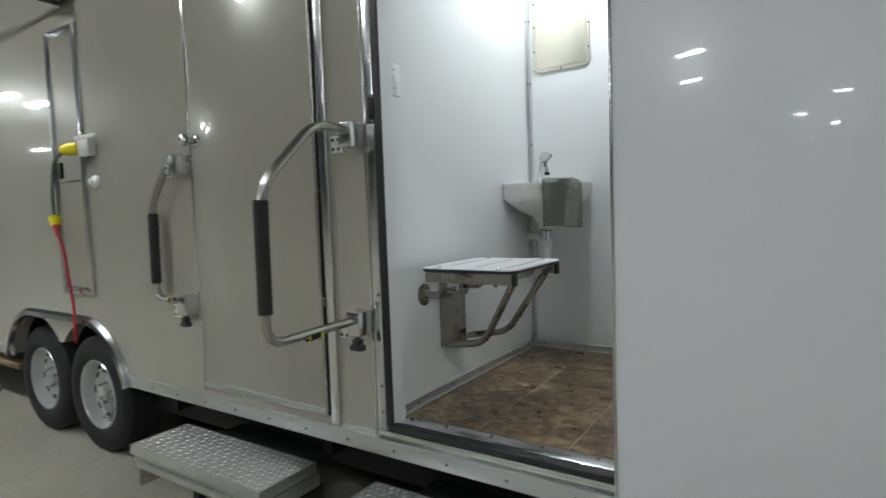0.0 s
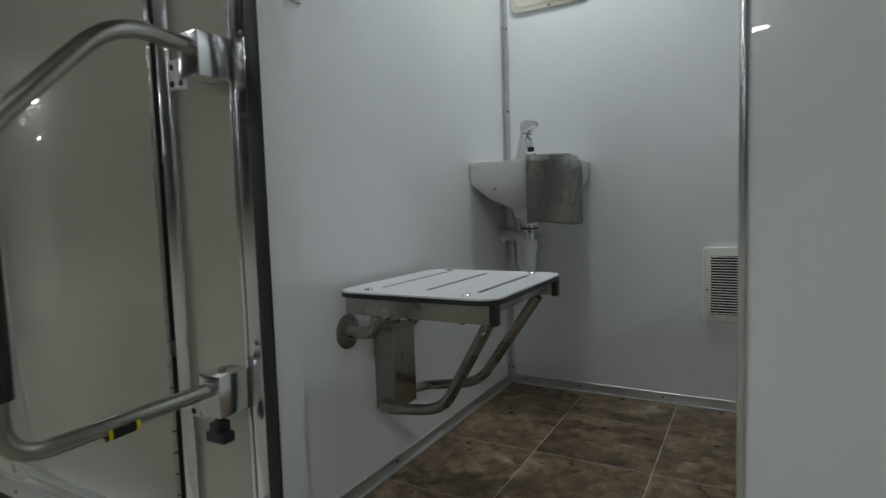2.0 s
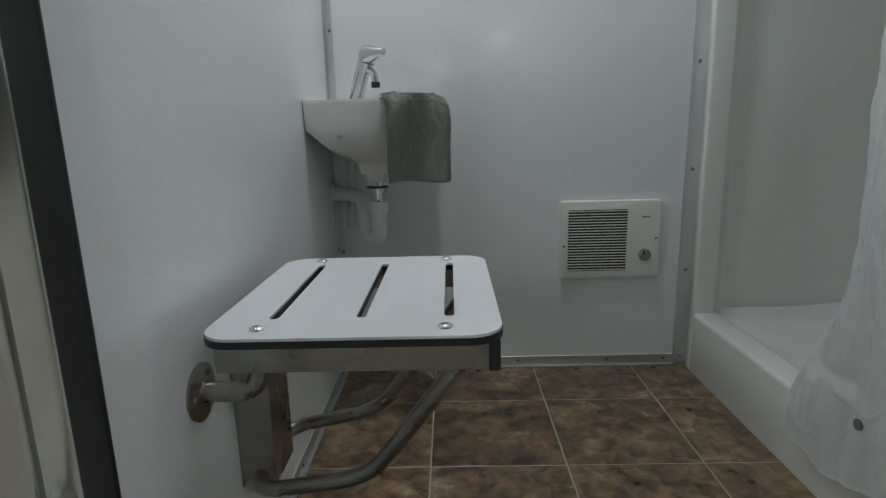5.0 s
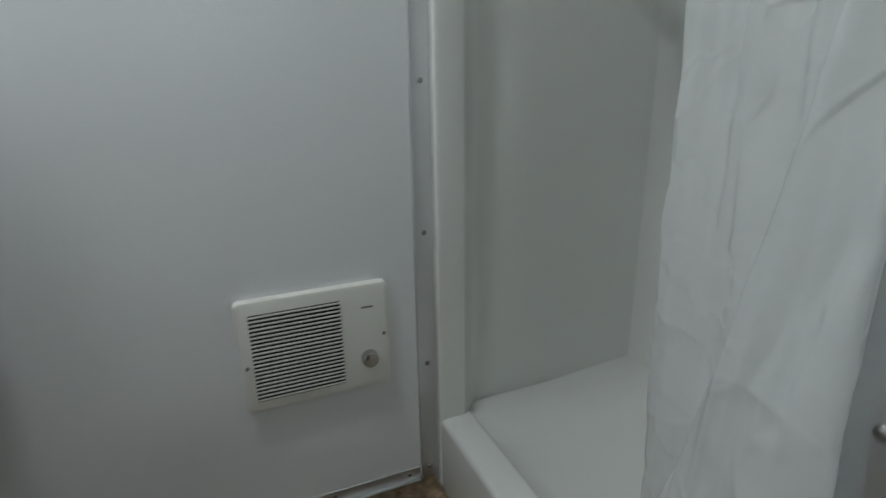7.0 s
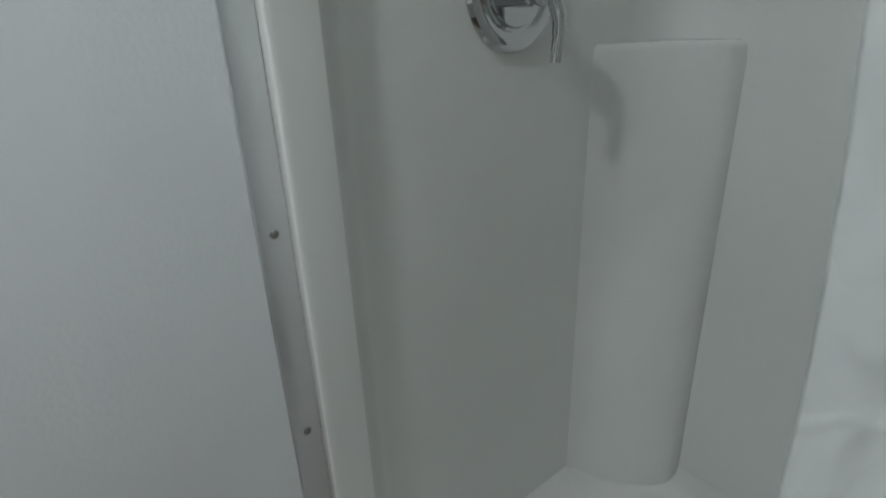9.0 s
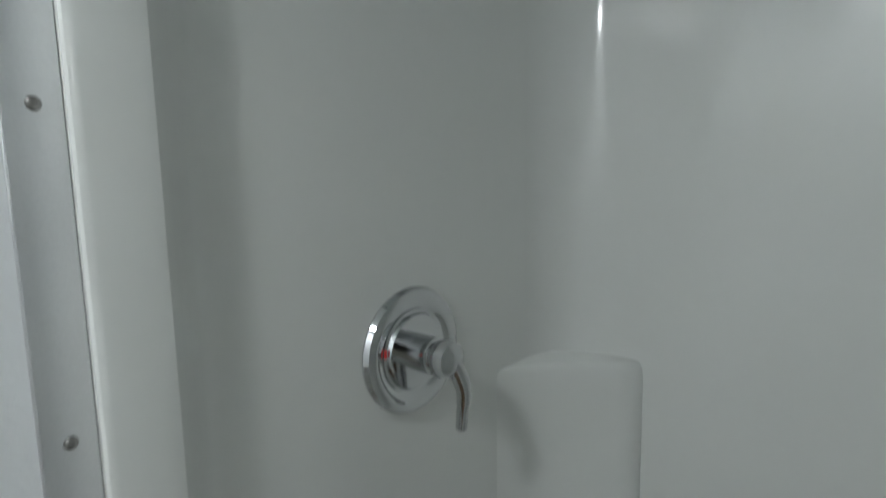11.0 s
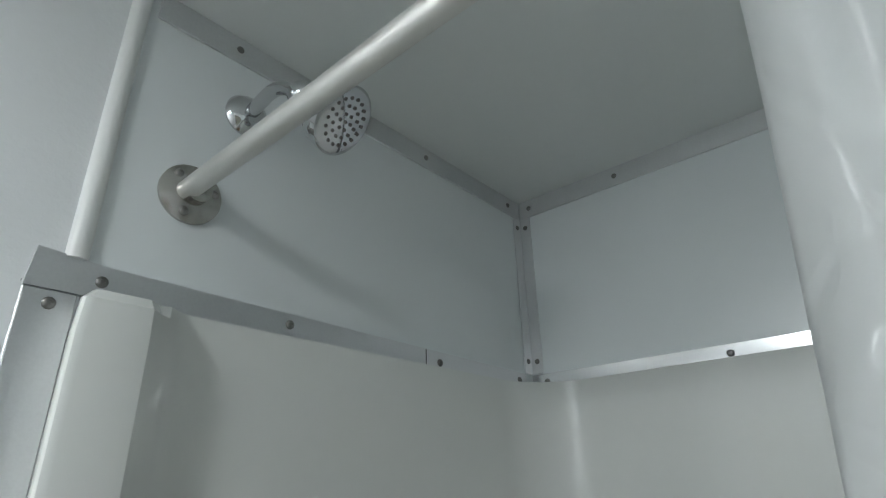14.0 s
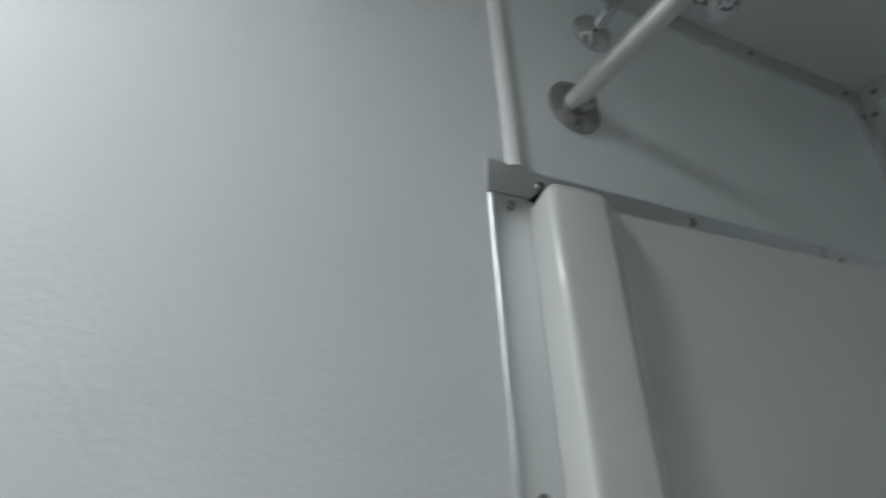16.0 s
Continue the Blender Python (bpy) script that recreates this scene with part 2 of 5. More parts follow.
def thing(name, at, label, category, group="", kind=""):
    """An empty at the base of a thing, which carries its parts."""
    ob = new(name)
    ob.empty_display_size = 0.05
    ob.location = at
    return tagged(ob, label, category, group, kind)


def base_of(ob):
    m = Matrix.Translation(ob.location)
    return m if ob.parent is None else base_of(ob.parent) @ ob.matrix_parent_inverse @ m


def attach(ob, parent):
    ob.parent = parent
    ob.matrix_parent_inverse = base_of(parent).inverted()
    return ob


def part(name, bm, material, parent, label="", smooth=35):
    """One mesh, given in world coordinates, as a part of a thing or of a part."""
    ob = attach(new(name, mesh_of(name, bm, material, smooth)), parent)
    return tagged(ob, label)


def solid(name, bm, material, label="", category="", kind="", smooth=35):
    """One mesh that is a thing or a piece of the setting by itself."""
    return tagged(new(name, mesh_of(name, bm, material, smooth)), label, category, "", kind)


def add_box(bm, x0, x1, y0, y1, z0, z1, bevel=0.0, segments=2, m=None):
    mark = bm.faces.layers.int.get("flat") or bm.faces.layers.int.new("flat")
    r = bmesh.ops.create_cube(bm, size=1)
    vs = r["verts"]
    for f in {f for v in vs for f in v.link_faces}:
        f[mark] = 1
    for v in vs:
        v.co = Vector(((x0 + x1) / 2 + v.co.x * (x1 - x0), (y0 + y1) / 2 + v.co.y * (y1 - y0), (z0 + z1) / 2 + v.co.z * (z1 - z0)))
    if bevel:
        es = list({e for v in vs for e in v.link_edges})
        out = bmesh.ops.bevel(bm, geom=es, offset=bevel, segments=segments, affect="EDGES", profile=0.5)
        for f in out["faces"]:
            f[mark] = 0
        vs = list({v for f in out["faces"] for v in f.verts} | {v for v in vs if v.is_valid})
    if m is not None:
        bmesh.ops.transform(bm, matrix=m, verts=vs)
    return bm


def box(*a, **k):
    return add_box(bmesh.new(), *a, **k)


def add_lathe(bm, profile, m, n=24):
    """Turns (radius, height) pairs about the z axis of m."""
    rings = []
    for r, h in profile:
        if r < 1e-6:
            rings.append([bm.verts.new(m @ Vector((0, 0, h)))])
        else:
            rings.append([bm.verts.new(m @ Vector((r * math.cos(2 * math.pi * i / n), r * math.sin(2 * math.pi * i / n), h))) for i in range(n)])
    for a, b in zip(rings, rings[1:]):
        for i in range(n):
            j = (i + 1) % n
            if len(a) == 1 and len(b) == 1:
                continue
            if len(a) == 1:
                bm.faces.new((a[0], b[i], b[j]))
            elif len(b) == 1:
                bm.faces.new((a[i], a[j], b[0]))
            else:
                bm.faces.new((a[i], a[j], b[j], b[i]))
    return bm


def lathe(profile, m, n=24):
    return add_lathe(bmesh.new(), profile, m, n)


def along(p, q):
    """A pose at p whose z axis points to q."""
    d = Vector(q) - Vector(p)
    return Matrix.Translation(p) @ d.to_track_quat("Z", "Y").to_matrix().to_4x4()


def add_rod(bm, p, q, r, n=16, r2=None):
    h = (Vector(q) - Vector(p)).length
    return add_lathe(bm, [(0, 0), (r, 0), (r if r2 is None else r2, h), (0, h)], along(p, q), n)


def bent(points, radius, steps=6):
    """A polyline whose corners are rounded."""
    ps = [Vector(p) for p in points]
    out = [ps[0]]
    for a, b, c in zip(ps, ps[1:], ps[2:]):
        u, w = (a - b), (c - b)
        k = min(radius, u.length * 0.49, w.length * 0.49)
        p0, p1 = b + u.normalized() * k, b + w.normalized() * k
        for i in range(steps + 1):
            t = i / steps
            out.append((1 - t) ** 2 * p0 + 2 * t * (1 - t) * b + t * t * p1)
    out.append(ps[-1])
    return out


def add_tube(bm, points, r, n=14):
    """A round tube along points, with closed ends; r may be a list."""
    ps = [Vector(p) for p in points]
    rs = r if isinstance(r, (list, tuple)) else [r] * len(ps)
    tang = [(ps[min(i + 1, len(ps) - 1)] - ps[max(i - 1, 0)]).normalized() for i in range(len(ps))]
    side = tang[0].orthogonal().normalized()
    rings = []
    for p, t, rad in zip(ps, tang, rs):
        side = (side - t * side.dot(t)).normalized()
        up = t.cross(side)
        rings.append([bm.verts.new(p + rad * (math.cos(2 * math.pi * i / n) * side + math.sin(2 * math.pi * i / n) * up)) for i in range(n)])
    for a, b in zip(rings, rings[1:]):
        for i in range(n):
            bm.faces.new((a[i], a[(i + 1) % n], b[(i + 1) % n], b[i]))
    bm.faces.new(rings[0][::-1])
    bm.faces.new(rings[-1])
    return bm


def tube(points, r, n=14):
    return add_tube(bmesh.new(), points, r, n)


def rounded_rect(w, h, r, steps=6):
    out = []
    for cx, cy, a0 in ((w / 2 - r, h / 2 - r, 0), (-w / 2 + r, h / 2 - r, 90), (-w / 2 + r, -h / 2 + r, 180), (w / 2 - r, -h / 2 + r, 270)):
        for i in range(steps + 1):
            a = radians(a0 + 90 * i / steps)
            out.append((cx + r * math.cos(a), cy + r * math.sin(a)))
    return out


def add_loft(bm, rings, cap=True):
    """Skins a list of rings of points, all of one length."""
    mark = bm.faces.layers.int.get("flat") or bm.faces.layers.int.new("flat")
    vs = [[bm.verts.new(Vector(p)) for p in ring] for ring in rings]
    n = len(vs[0])
    for a, b in zip(vs, vs[1:]):
        for i in range(n):
            bm.faces.new((a[i], a[(i + 1) % n], b[(i + 1) % n], b[i]))
    if cap:
        for ring in (vs[0][::-1], vs[-1]):
            bm.faces.new(ring)[mark] = 1
    return bm


def add_plate(bm, outline, depth, m, edge=0.0):
    """An outline in the x y plane of m made into a plate from 0 to depth, with a softened front rim."""
    if not edge:
        return add_loft(bm, [[m @ Vector((x, y, z)) for x, y in outline] for z in (0, depth)])
    cx = sum(p[0] for p in outline) / len(outline)
    cy = sum(p[1] for p in outline) / len(outline)

    def inset(k):
        return [(x - math.copysign(min(k, abs(x - cx)), x - cx), y - math.copysign(min(k, abs(y - cy)), y - cy)) for x, y in outline]
    rings = [(outline, 0), (outline, depth - edge), (inset(edge * 0.3), depth - edge * 0.3), (inset(edge), depth)]
    return add_loft(bm, [[m @ Vector((x, y, z)) for x, y in o] for o, z in rings])


FACE_BACK = Matrix(((1, 0, 0, 0), (0, 0, -1, 0), (0, 1, 0, 0), (0, 0, 0, 1)))      # plate on a wall that looks to -y
FACE_LEFT = Matrix(((0, 0, 1, 0), (-1, 0, 0, 0), (0, 1, 0, 0), (0, 0, 0, 1)))      # plate on a wall that looks to +x
FACE_RIGHT = Matrix(((0, 0, -1, 0), (1, 0, 0, 0), (0, 1, 0, 0), (0, 0, 0, 1)))     # plate on a wall that looks to -x


def wall_at(face, x, y, z):
    return Matrix.Translation((x, y, z)) @ face


SCREW_MESH = mesh_of("screw", add_lathe(lathe([(0.0055, 0), (0.0052, 0.0016), (0.0038, 0.0030), (0.0020, 0.0034)], Matrix(), 10),
                                        [(0.0020, 0.0034), (0.0018, 0.0022), (0, 0.0022)], Matrix(), 10), SCREW, 40)


def screw(parent, x, y, z, face, size=1.0):
    ob = new("screw", SCREW_MESH)
    ob.matrix_basis = wall_at(face, x, y, z) @ Matrix.Scale(size, 4)
    return attach(ob, parent)


FLAT_TOP = Matrix()

# ---- the room ----
# floor slab, walls and ceiling
solid("floor", box(-0.05, ROOM_W, IN_Y, 0.0, -0.06, -0.0012), GROUT, "pale grout bed under brown slate-look tiles", "floor", "structure")
wall_left = solid("wall_left", box(-0.05, 0.0, IN_Y - 0.002, 0.05, -0.06, CEIL + 0.05), PANEL, "white textured wall panel", "wall", "structure")
wall_back = solid("wall_back", box(0.0, ROOM_W, 0.0, 0.05, -0.06, CEIL + 0.05), PANEL, "white pebbled wall panel behind sink and heater", "wall", "structure")
solid("wall_shower_end", box(ROOM_W, SHOWER_X + 0.05, 0.0, 0.05, -0.06, CEIL + 0.05), PANEL_SMOOTH, "smooth bluish white panel above the shower", "wall", "structure")
solid("wall_shower_side", box(SHOWER_X, SHOWER_X + 0.05, SHOWER_Y - 0.05, 0.0, -0.06, CEIL + 0.05), PANEL_SMOOTH, "smooth bluish white panel above the shower", "wall", "structure")
solid("wall_shower_near", box(ROOM_W, SHOWER_X, SHOWER_Y - 0.05, SHOWER_Y, -0.06, CEIL + 0.05), PANEL_SMOOTH, "smooth white panel closing the shower", "wall", "structure")
solid("wall_chase", box(ROOM_W, ROOM_W + 0.04, IN_Y, SHOWER_Y - 0.05, -0.06, CEIL + 0.05), PANEL, "white textured wall panel beside the shower", "wall", "structure")
solid("ceiling", box(-0.05, SHOWER_X + 0.05, IN_Y, 0.05, CEIL, CEIL + 0.05), CEILING, "plain white ceiling panel", "ceiling", "structure")

# ceiling lamp
lamp = thing("ceiling_lamp", (ROOM_LAMP[0], ROOM_LAMP[1], CEIL), "square white flush ceiling lamp, lit", "lamp")
part("lamp_base", box(ROOM_LAMP[0] - 0.085, ROOM_LAMP[0] + 0.085, ROOM_LAMP[1] - 0.085, ROOM_LAMP[1] + 0.085, CEIL - 0.014, CEIL - 0.0005, 0.004), WHITE_PLASTIC, lamp)
part("diffuser", box(ROOM_LAMP[0] - 0.068, ROOM_LAMP[0] + 0.068, ROOM_LAMP[1] - 0.068, ROOM_LAMP[1] + 0.068, CEIL - 0.066, CEIL - 0.0145, 0.012, 3), DOME_GLOW, lamp, "glowing white diffuser")


def strip(name, bm, material, screws, face, label, parent=None, size=1.0):
    ob = solid(name, bm, material, label, "trim", "structure")
    for x, y, z in screws:
        screw(ob, x, y, z, face, size)
    return ob


def steps_between(a, b, n):
    return [a + (b - a) * i / (n - 1) for i in range(n)]


# aluminium strips along the floor
strip("baseboard_back", add_box(box(0.006, 1.128, -0.004, 0.0, 0.0, 0.036, 0.001, 1), 0.006, 1.128, -0.014, -0.004, 0.0, 0.003), ALU,
      [(x, -0.004, 0.020) for x in (0.07, 0.295, 0.60, 0.905, 1.10)], FACE_BACK, "brushed aluminium angle along the back wall")
strip("baseboard_left", add_box(box(0.0, 0.004, IN_Y, -0.002, 0.0, 0.036, 0.001, 1), 0.004, 0.014, IN_Y, -0.016, 0.0, 0.003), ALU,
      [(0.004, y, 0.020) for y in (-0.08, -0.34, -0.60, -0.86, -1.12)], FACE_LEFT, "brushed aluminium angle along the side wall")
# corner angle behind the sink
corner = strip("trim_corner", add_box(box(0.0, 0.024, -0.003, 0.0, 0.036, CEIL, 0.0008, 1), 0.0, 0.003, -0.024, -0.003, 0.036, CEIL, 0.0008, 1), ALU,
               [(0.016, -0.003, z) for z in (0.065, 0.42, 0.78, 1.115, 1.44, 1.77, 2.1)], FACE_BACK, "aluminium angle in the wall corner")
for z in (0.072, 0.43, 1.44, 1.77):
    screw(corner, 0.003, -0.017, z, FACE_LEFT)
# frame of the shower opening
strip("trim_shower_post", add_box(box(1.132, 1.178, -0.004, 0.0, 0.0, 1.885, 0.001, 1), 1.1335, 1.139, -0.007, -0.004, 0.0, 1.88), ALU,
      [(1.156, -0.004, z) for z in (0.03, 0.334, 0.667, 0.997, 1.302, 1.60, 1.872)], FACE_BACK, "brushed aluminium strip beside the shower", size=1.15)
bm = bmesh.new()
add_plate(bm, [(1.178, 1.886), (1.132, 1.886), (1.136, 1.926), (1.20, 1.92), (1.97, 1.908), (1.97, 1.874), (1.20, 1.886)], 0.004, wall_at(FACE_BACK, 0, 0, 0))
strip("trim_shower_top", bm, ALU, [(1.196, -0.004, 1.903), (1.42, -0.004, 1.902), (1.712, -0.004, 1.894), (1.945, -0.004, 1.893)],
      FACE_BACK, "brushed aluminium strip above the shower wall", size=1.15)
solid("trim_joint", add_box(box(1.678, 1.6795, -0.0046, -0.004, 1.879, 1.911), 1.130, 1.1305, -0.0045, -0.004, 1.888, 1.89), BLACK_AND_SHADE, "dark hairline joint in the aluminium strip", "joint", "structure")
strip("trim_shower_side_top", box(SHOWER_X - 0.004, SHOWER_X, -0.91, -0.002, 1.874, 1.908, 0.001, 1), ALU_BRIGHT,
      [(SHOWER_X - 0.004, y, 1.892) for y in (-0.036, -0.377, -0.70)], FACE_RIGHT, "bright aluminium strip above the shower wall", size=1.15)
cs = strip("trim_shower_corner", add_box(box(SHOWER_X - 0.028, SHOWER_X - 0.0, -0.003, 0.0, 1.910, CEIL - 0.035, 0.0008, 1), SHOWER_X - 0.003, SHOWER_X, -0.028, -0.003, 1.910, CEIL - 0.035, 0.0008, 1), ALU,
           [(SHOWER_X - 0.016, -0.003, z) for z in (1.935, 2.235)], FACE_BACK, "aluminium angle in the shower corner")
for z in (1.935, 2.235):
    screw(cs, SHOWER_X - 0.003, -0.016, z, FACE_RIGHT)
strip("trim_ceiling_back", box(1.19, SHOWER_X - 0.002, -0.004, 0.0, 2.258, CEIL, 0.001, 1), ALU,
      [(x, -0.004, 2.279) for x in (1.30, 1.49, 1.684, 1.95)], FACE_BACK, "aluminium strip under the ceiling")
strip("trim_ceiling_side", box(SHOWER_X - 0.004, SHOWER_X, -0.91, -0.005, 2.258, CEIL, 0.001, 1), ALU,
      [(SHOWER_X - 0.004, y, 2.279) for y in (-0.03, -0.236, -0.529, -0.82)], FACE_RIGHT, "aluminium strip under the ceiling")
bm = bmesh.new()
add_loft(bm, [[(1.170 + 0.011 * math.cos(a), -0.009 * math.sin(a), z) for a in [math.pi * i / 8 for i in range(9)]] for z in (1.922, CEIL)])
solid("trim_panel_joint", bm, WHITE_PLASTIC, "white half-round moulding between two wall panels", "trim", "structure")
strip("trim_chase", box(ROOM_W - 0.004, ROOM_W, -0.962, -0.886, 0.0, 1.93, 0.001, 1), ALU,
      [(ROOM_W - 0.004, -0.935, z) for z in (0.12, 0.42, 0.76, 1.08, 1.4, 1.72)], FACE_RIGHT, "satin aluminium strip beside the shower curtain", size=1.3)


# ---- shower ----
def surround_plan():
    """Plan of the moulded shower wall from its front lip round to the other lip."""
    half = [(1.1785, -0.002), (1.168, -0.046), (1.1685, -0.0500), (1.1705, -0.0530), (1.1735, -0.0545), (1.178, -0.055), (1.212, -0.055), (1.230, -0.055), (1.2335, -0.0545), (1.236, -0.0525), (1.246, -0.043), (1.258, -0.032),
            (1.270, -0.022), (1.278, -0.0175), (1.288, -0.0155), (1.32, -0.015)]
    half += [(1.32 + (1.868 - 1.32) * i / 6, -0.015) for i in range(1, 7)]
    c, r = (1.868, -0.132), 0.117
    half += [(c[0] + r * math.sin(radians(a)), c[1] + r * math.cos(radians(a))) for a in range(9, 91, 9)]
    half += [(1.985, -0.132 + (-0.46 + 0.132) * i / 4) for i in range(1, 5)]
    mirror = [(x, SHOWER_Y - y) for x, y in half[::-1][1:]]
    return half + mirror


def shower_unit():
    unit = thing("shower_stall", (1.58, -0.46, 0.0), "one-piece glossy off-white moulded fibreglass shower stall", "shower stall")
    plan = surround_plan()
    bm = bmesh.new()
    levels = [0.0, 0.30, 0.7, 1.1, 1.5, 1.84, 1.872, 1.884]
    rings = []
    for z in levels:
        k = 0.0 if z < 1.86 else (0.003 if z < 1.88 else 0.014)
        rings.append([bm.verts.new((x + (k if x < 1.187 else 0.0), y + ((k if y > -0.46 else -k) if x < 1.25 and min(-y, y - SHOWER_Y) > 0.03 else 0.0), z)) for x, y in plan])
    for a, b in zip(rings, rings[1:]):
        for i in range(len(plan) - 1):
            bm.faces.new((a[i], a[i + 1], b[i + 1], b[i]))
    back = [bm.verts.new((min(max(x, 1.18), 1.998), -0.001 if y > -0.46 else SHOWER_Y + 0.001, 1.884)) if x < 1.99 and abs(y + 0.46) > 0.30 else bm.verts.new((1.998, y, 1.884)) for x, y in plan]
    for i in range(len(plan) - 1):
        bm.faces.new((rings[-1][i], rings[-1][i + 1], back[i + 1], back[i]))
    part("wall_shell", bm, FIBREGLASS, unit, smooth=24)
    # pan: curb, coved floor
    bm = bmesh.new()
    add_box(bm, 1.1705, 1.258, -0.885, -0.030, -0.018, 0.198, 0.014, 4)
    part("curb", bm, FIBREGLASS, unit, smooth=50)
    bm = bmesh.new()
    rings = []
    for inset, z, r in ((0.0, 0.240, 0.03), (0.008, 0.205, 0.04), (0.024, 0.176, 0.05), (0.050, 0.152, 0.07), (0.082, 0.139, 0.08), (0.096, 0.1345, 0.08), (0.30, 0.118, 0.06)):
        w, h = (1.99 - 1.235) - 2 * inset, 0.894 - 2 * inset
        rings.append([(1.6125 + x, -0.46 + y, min(z, 0.185 + 0.9 * max(0.0, 0.3575 + x))) for x, y in rounded_rect(w, h, r)])
    add_loft(bm, rings, cap=False)
    n = len(rings[0])
    bm.verts.ensure_lookup_table()
    bm.faces.new(bm.verts[-n:])
    part("pan_floor", bm, FIBREGLASS, unit, smooth=40)
    part("drain", lathe([(0, 0.1195), (0.045, 0.1195), (0.048, 0.1175), (0.05, 0.115)], pose(1.665, -0.36, 0.0), 24), CHROME, unit)
    # corner pillar with a soap ledge on top
    bm = bmesh.new()
    out = [(1.765, -0.012), (1.80, -0.022), (1.835, -0.040), (1.87, -0.066), (1.90, -0.096), (1.925, -0.126), (1.943, -0.152), (1.958, -0.175), (1.978, -0.187), (1.992, -0.188), (1.992, -0.010)]
    c = Vector((1.96, -0.04))
    rings = []
    for z, k in ((0.13, 1.0), (0.6, 1.0), (1.165, 1.0), (1.184, 0.985), (1.194, 0.95), (1.197, 0.88)):
        rings.append([(c.x + (x - c.x) * k, c.y + (y - c.y) * k, z) for x, y in out])
    add_loft(bm, rings)
    part("corner_ledge", bm, FIBREGLASS, unit, smooth=50)
    return unit


shower_unit()


def shower_valve():
    v = thing("shower_valve", (1.57, -0.016, 1.29), "polished chrome shower valve with round plate and lever", "shower valve")
    m = wall_at(FACE_BACK, 1.572, -0.0155, 1.288)
    part("escutcheon", lathe([(0.0, 0.0), (0.091, 0.0), (0.092, 0.004), (0.088, 0.011), (0.080, 0.0145), (0.066, 0.012), (0.060, 0.009), (0.056, 0.010), (0.053, 0.016), (0, 0.018)], m, 40), CHROME, v)
    part("sleeve", lathe([(0.026, 0.014), (0.026, 0.05), (0.022, 0.052), (0.022, 0.056), (0, 0.056)], m, 24), CHROME, v)
    part("knob", lathe([(0.019, 0.050), (0.024, 0.055), (0.027, 0.066), (0.024, 0.080), (0.014, 0.087), (0, 0.089)], m, 24), CHROME, v)
    bm = bmesh.new()
    pts = [m @ Vector(p) for p in ((0.002, -0.002, 0.076), (0.012, -0.026, 0.084), (0.019, -0.052, 0.084), (0.021, -0.078, 0.078), (0.020, -0.104, 0.076))]
    add_tube(bm, bent(pts, 0.02, 4), [0.012] * 6 + [0.0105] * 5 + [0.009] * 4 + [0.0085] * 2, 12)
    part("lever", bm, CHROME, v)
    red = m @ Vector((-0.060, 0.01, 0.013))
    part("hot_mark", box(red.x - 0.0016, red.x + 0.0016, red.y - 0.0015, red.y + 0.001, red.z - 0.006, red.z + 0.006), RED, v, "small red mark")
    return v


shower_valve()


def shower_head():
    h = thing("overhead_shower", (1.320, -0.004, 2.18), "chrome shower head on a short bent arm", "shower head")
    m = wall_at(FACE_BACK, 1.323, 0.0, 2.178)
    part("wall_flange", lathe([(0.030, 0.0), (0.031, 0.004), (0.026, 0.012), (0.013, 0.018), (0, 0.018)], m, 24), CHROME, h)
    a = [(1.323, -0.012, 2.178), (1.322, -0.075, 2.190), (1.334, -0.118, 2.160)]
    part("arm", tube(bent(a, 0.04, 6), 0.0095, 14), CHROME, h)
    k = along((1.325, -0.115, 2.160), (1.360, -0.185, 2.092)) @ Matrix.Scale(1.1, 4)
    part("ball_joint", lathe([(0, 0), (0.013, 0.002), (0.0165, 0.010), (0.0165, 0.018), (0.013, 0.026), (0.0145, 0.03), (0.0145, 0.036), (0.0, 0.036)], k, 20), CHROME, h)
    body = part("head_body", lathe([(0.013, 0.032), (0.018, 0.040), (0.030, 0.050), (0.037, 0.060), (0.039, 0.072), (0.0385, 0.074), (0.040, 0.076), (0.040, 0.083), (0.036, 0.0855), (0.0, 0.0855)], k, 36), CHROME, h)
    bm = bmesh.new()
    for r, n in ((0.0, 1), (0.009, 6), (0.018, 12), (0.027, 18)):
        for i in range(n):
            a = 2 * math.pi * (i + 0.3) / n
            add_lathe(bm, [(0.0021, 0.0850), (0.0021, 0.0864), (0.0009, 0.0868), (0, 0.0868)], k @ pose(r * math.cos(a), r * math.sin(a), 0), 7)
    part("spray_nozzles", bm, GREY_PLASTIC, body, "dark grey rubber spray nozzles")
    return h


shower_head()


def curtain_rod():
    rod = thing("curtain_rod", (1.272, -0.46, 2.03), "satin steel shower curtain rod between round wall flanges", "curtain rod")
    part("rod", tube([(1.260, -0.006, 2.033), (1.257, SHOWER_Y + 0.006, 2.033)], 0.0125, 20), ROD_STEEL, rod)
    for y, f in ((0.0, FACE_BACK), (SHOWER_Y, Matrix(((-1, 0, 0, 0), (0, 0, 1, 0), (0, 1, 0, 0), (0, 0, 0, 1))))):
        m = wall_at(f, 1.268, y, 2.034)
        fl = part("flange", lathe([(0.0, 0.0), (0.038, 0.0), (0.038, 0.004), (0.030, 0.0085), (0.017, 0.011), (0.0165, 0.024), (0.013, 0.026), (0, 0.026)], m, 32), STEEL, rod)
        for a in (135, 15, 255):
            p = m @ Vector((0.027 * math.cos(radians(a)), 0.027 * math.sin(radians(a)), 0.0075))
            screw(fl, p.x, p.y, p.z, f, 1.1)
    return rod


curtain_rod()


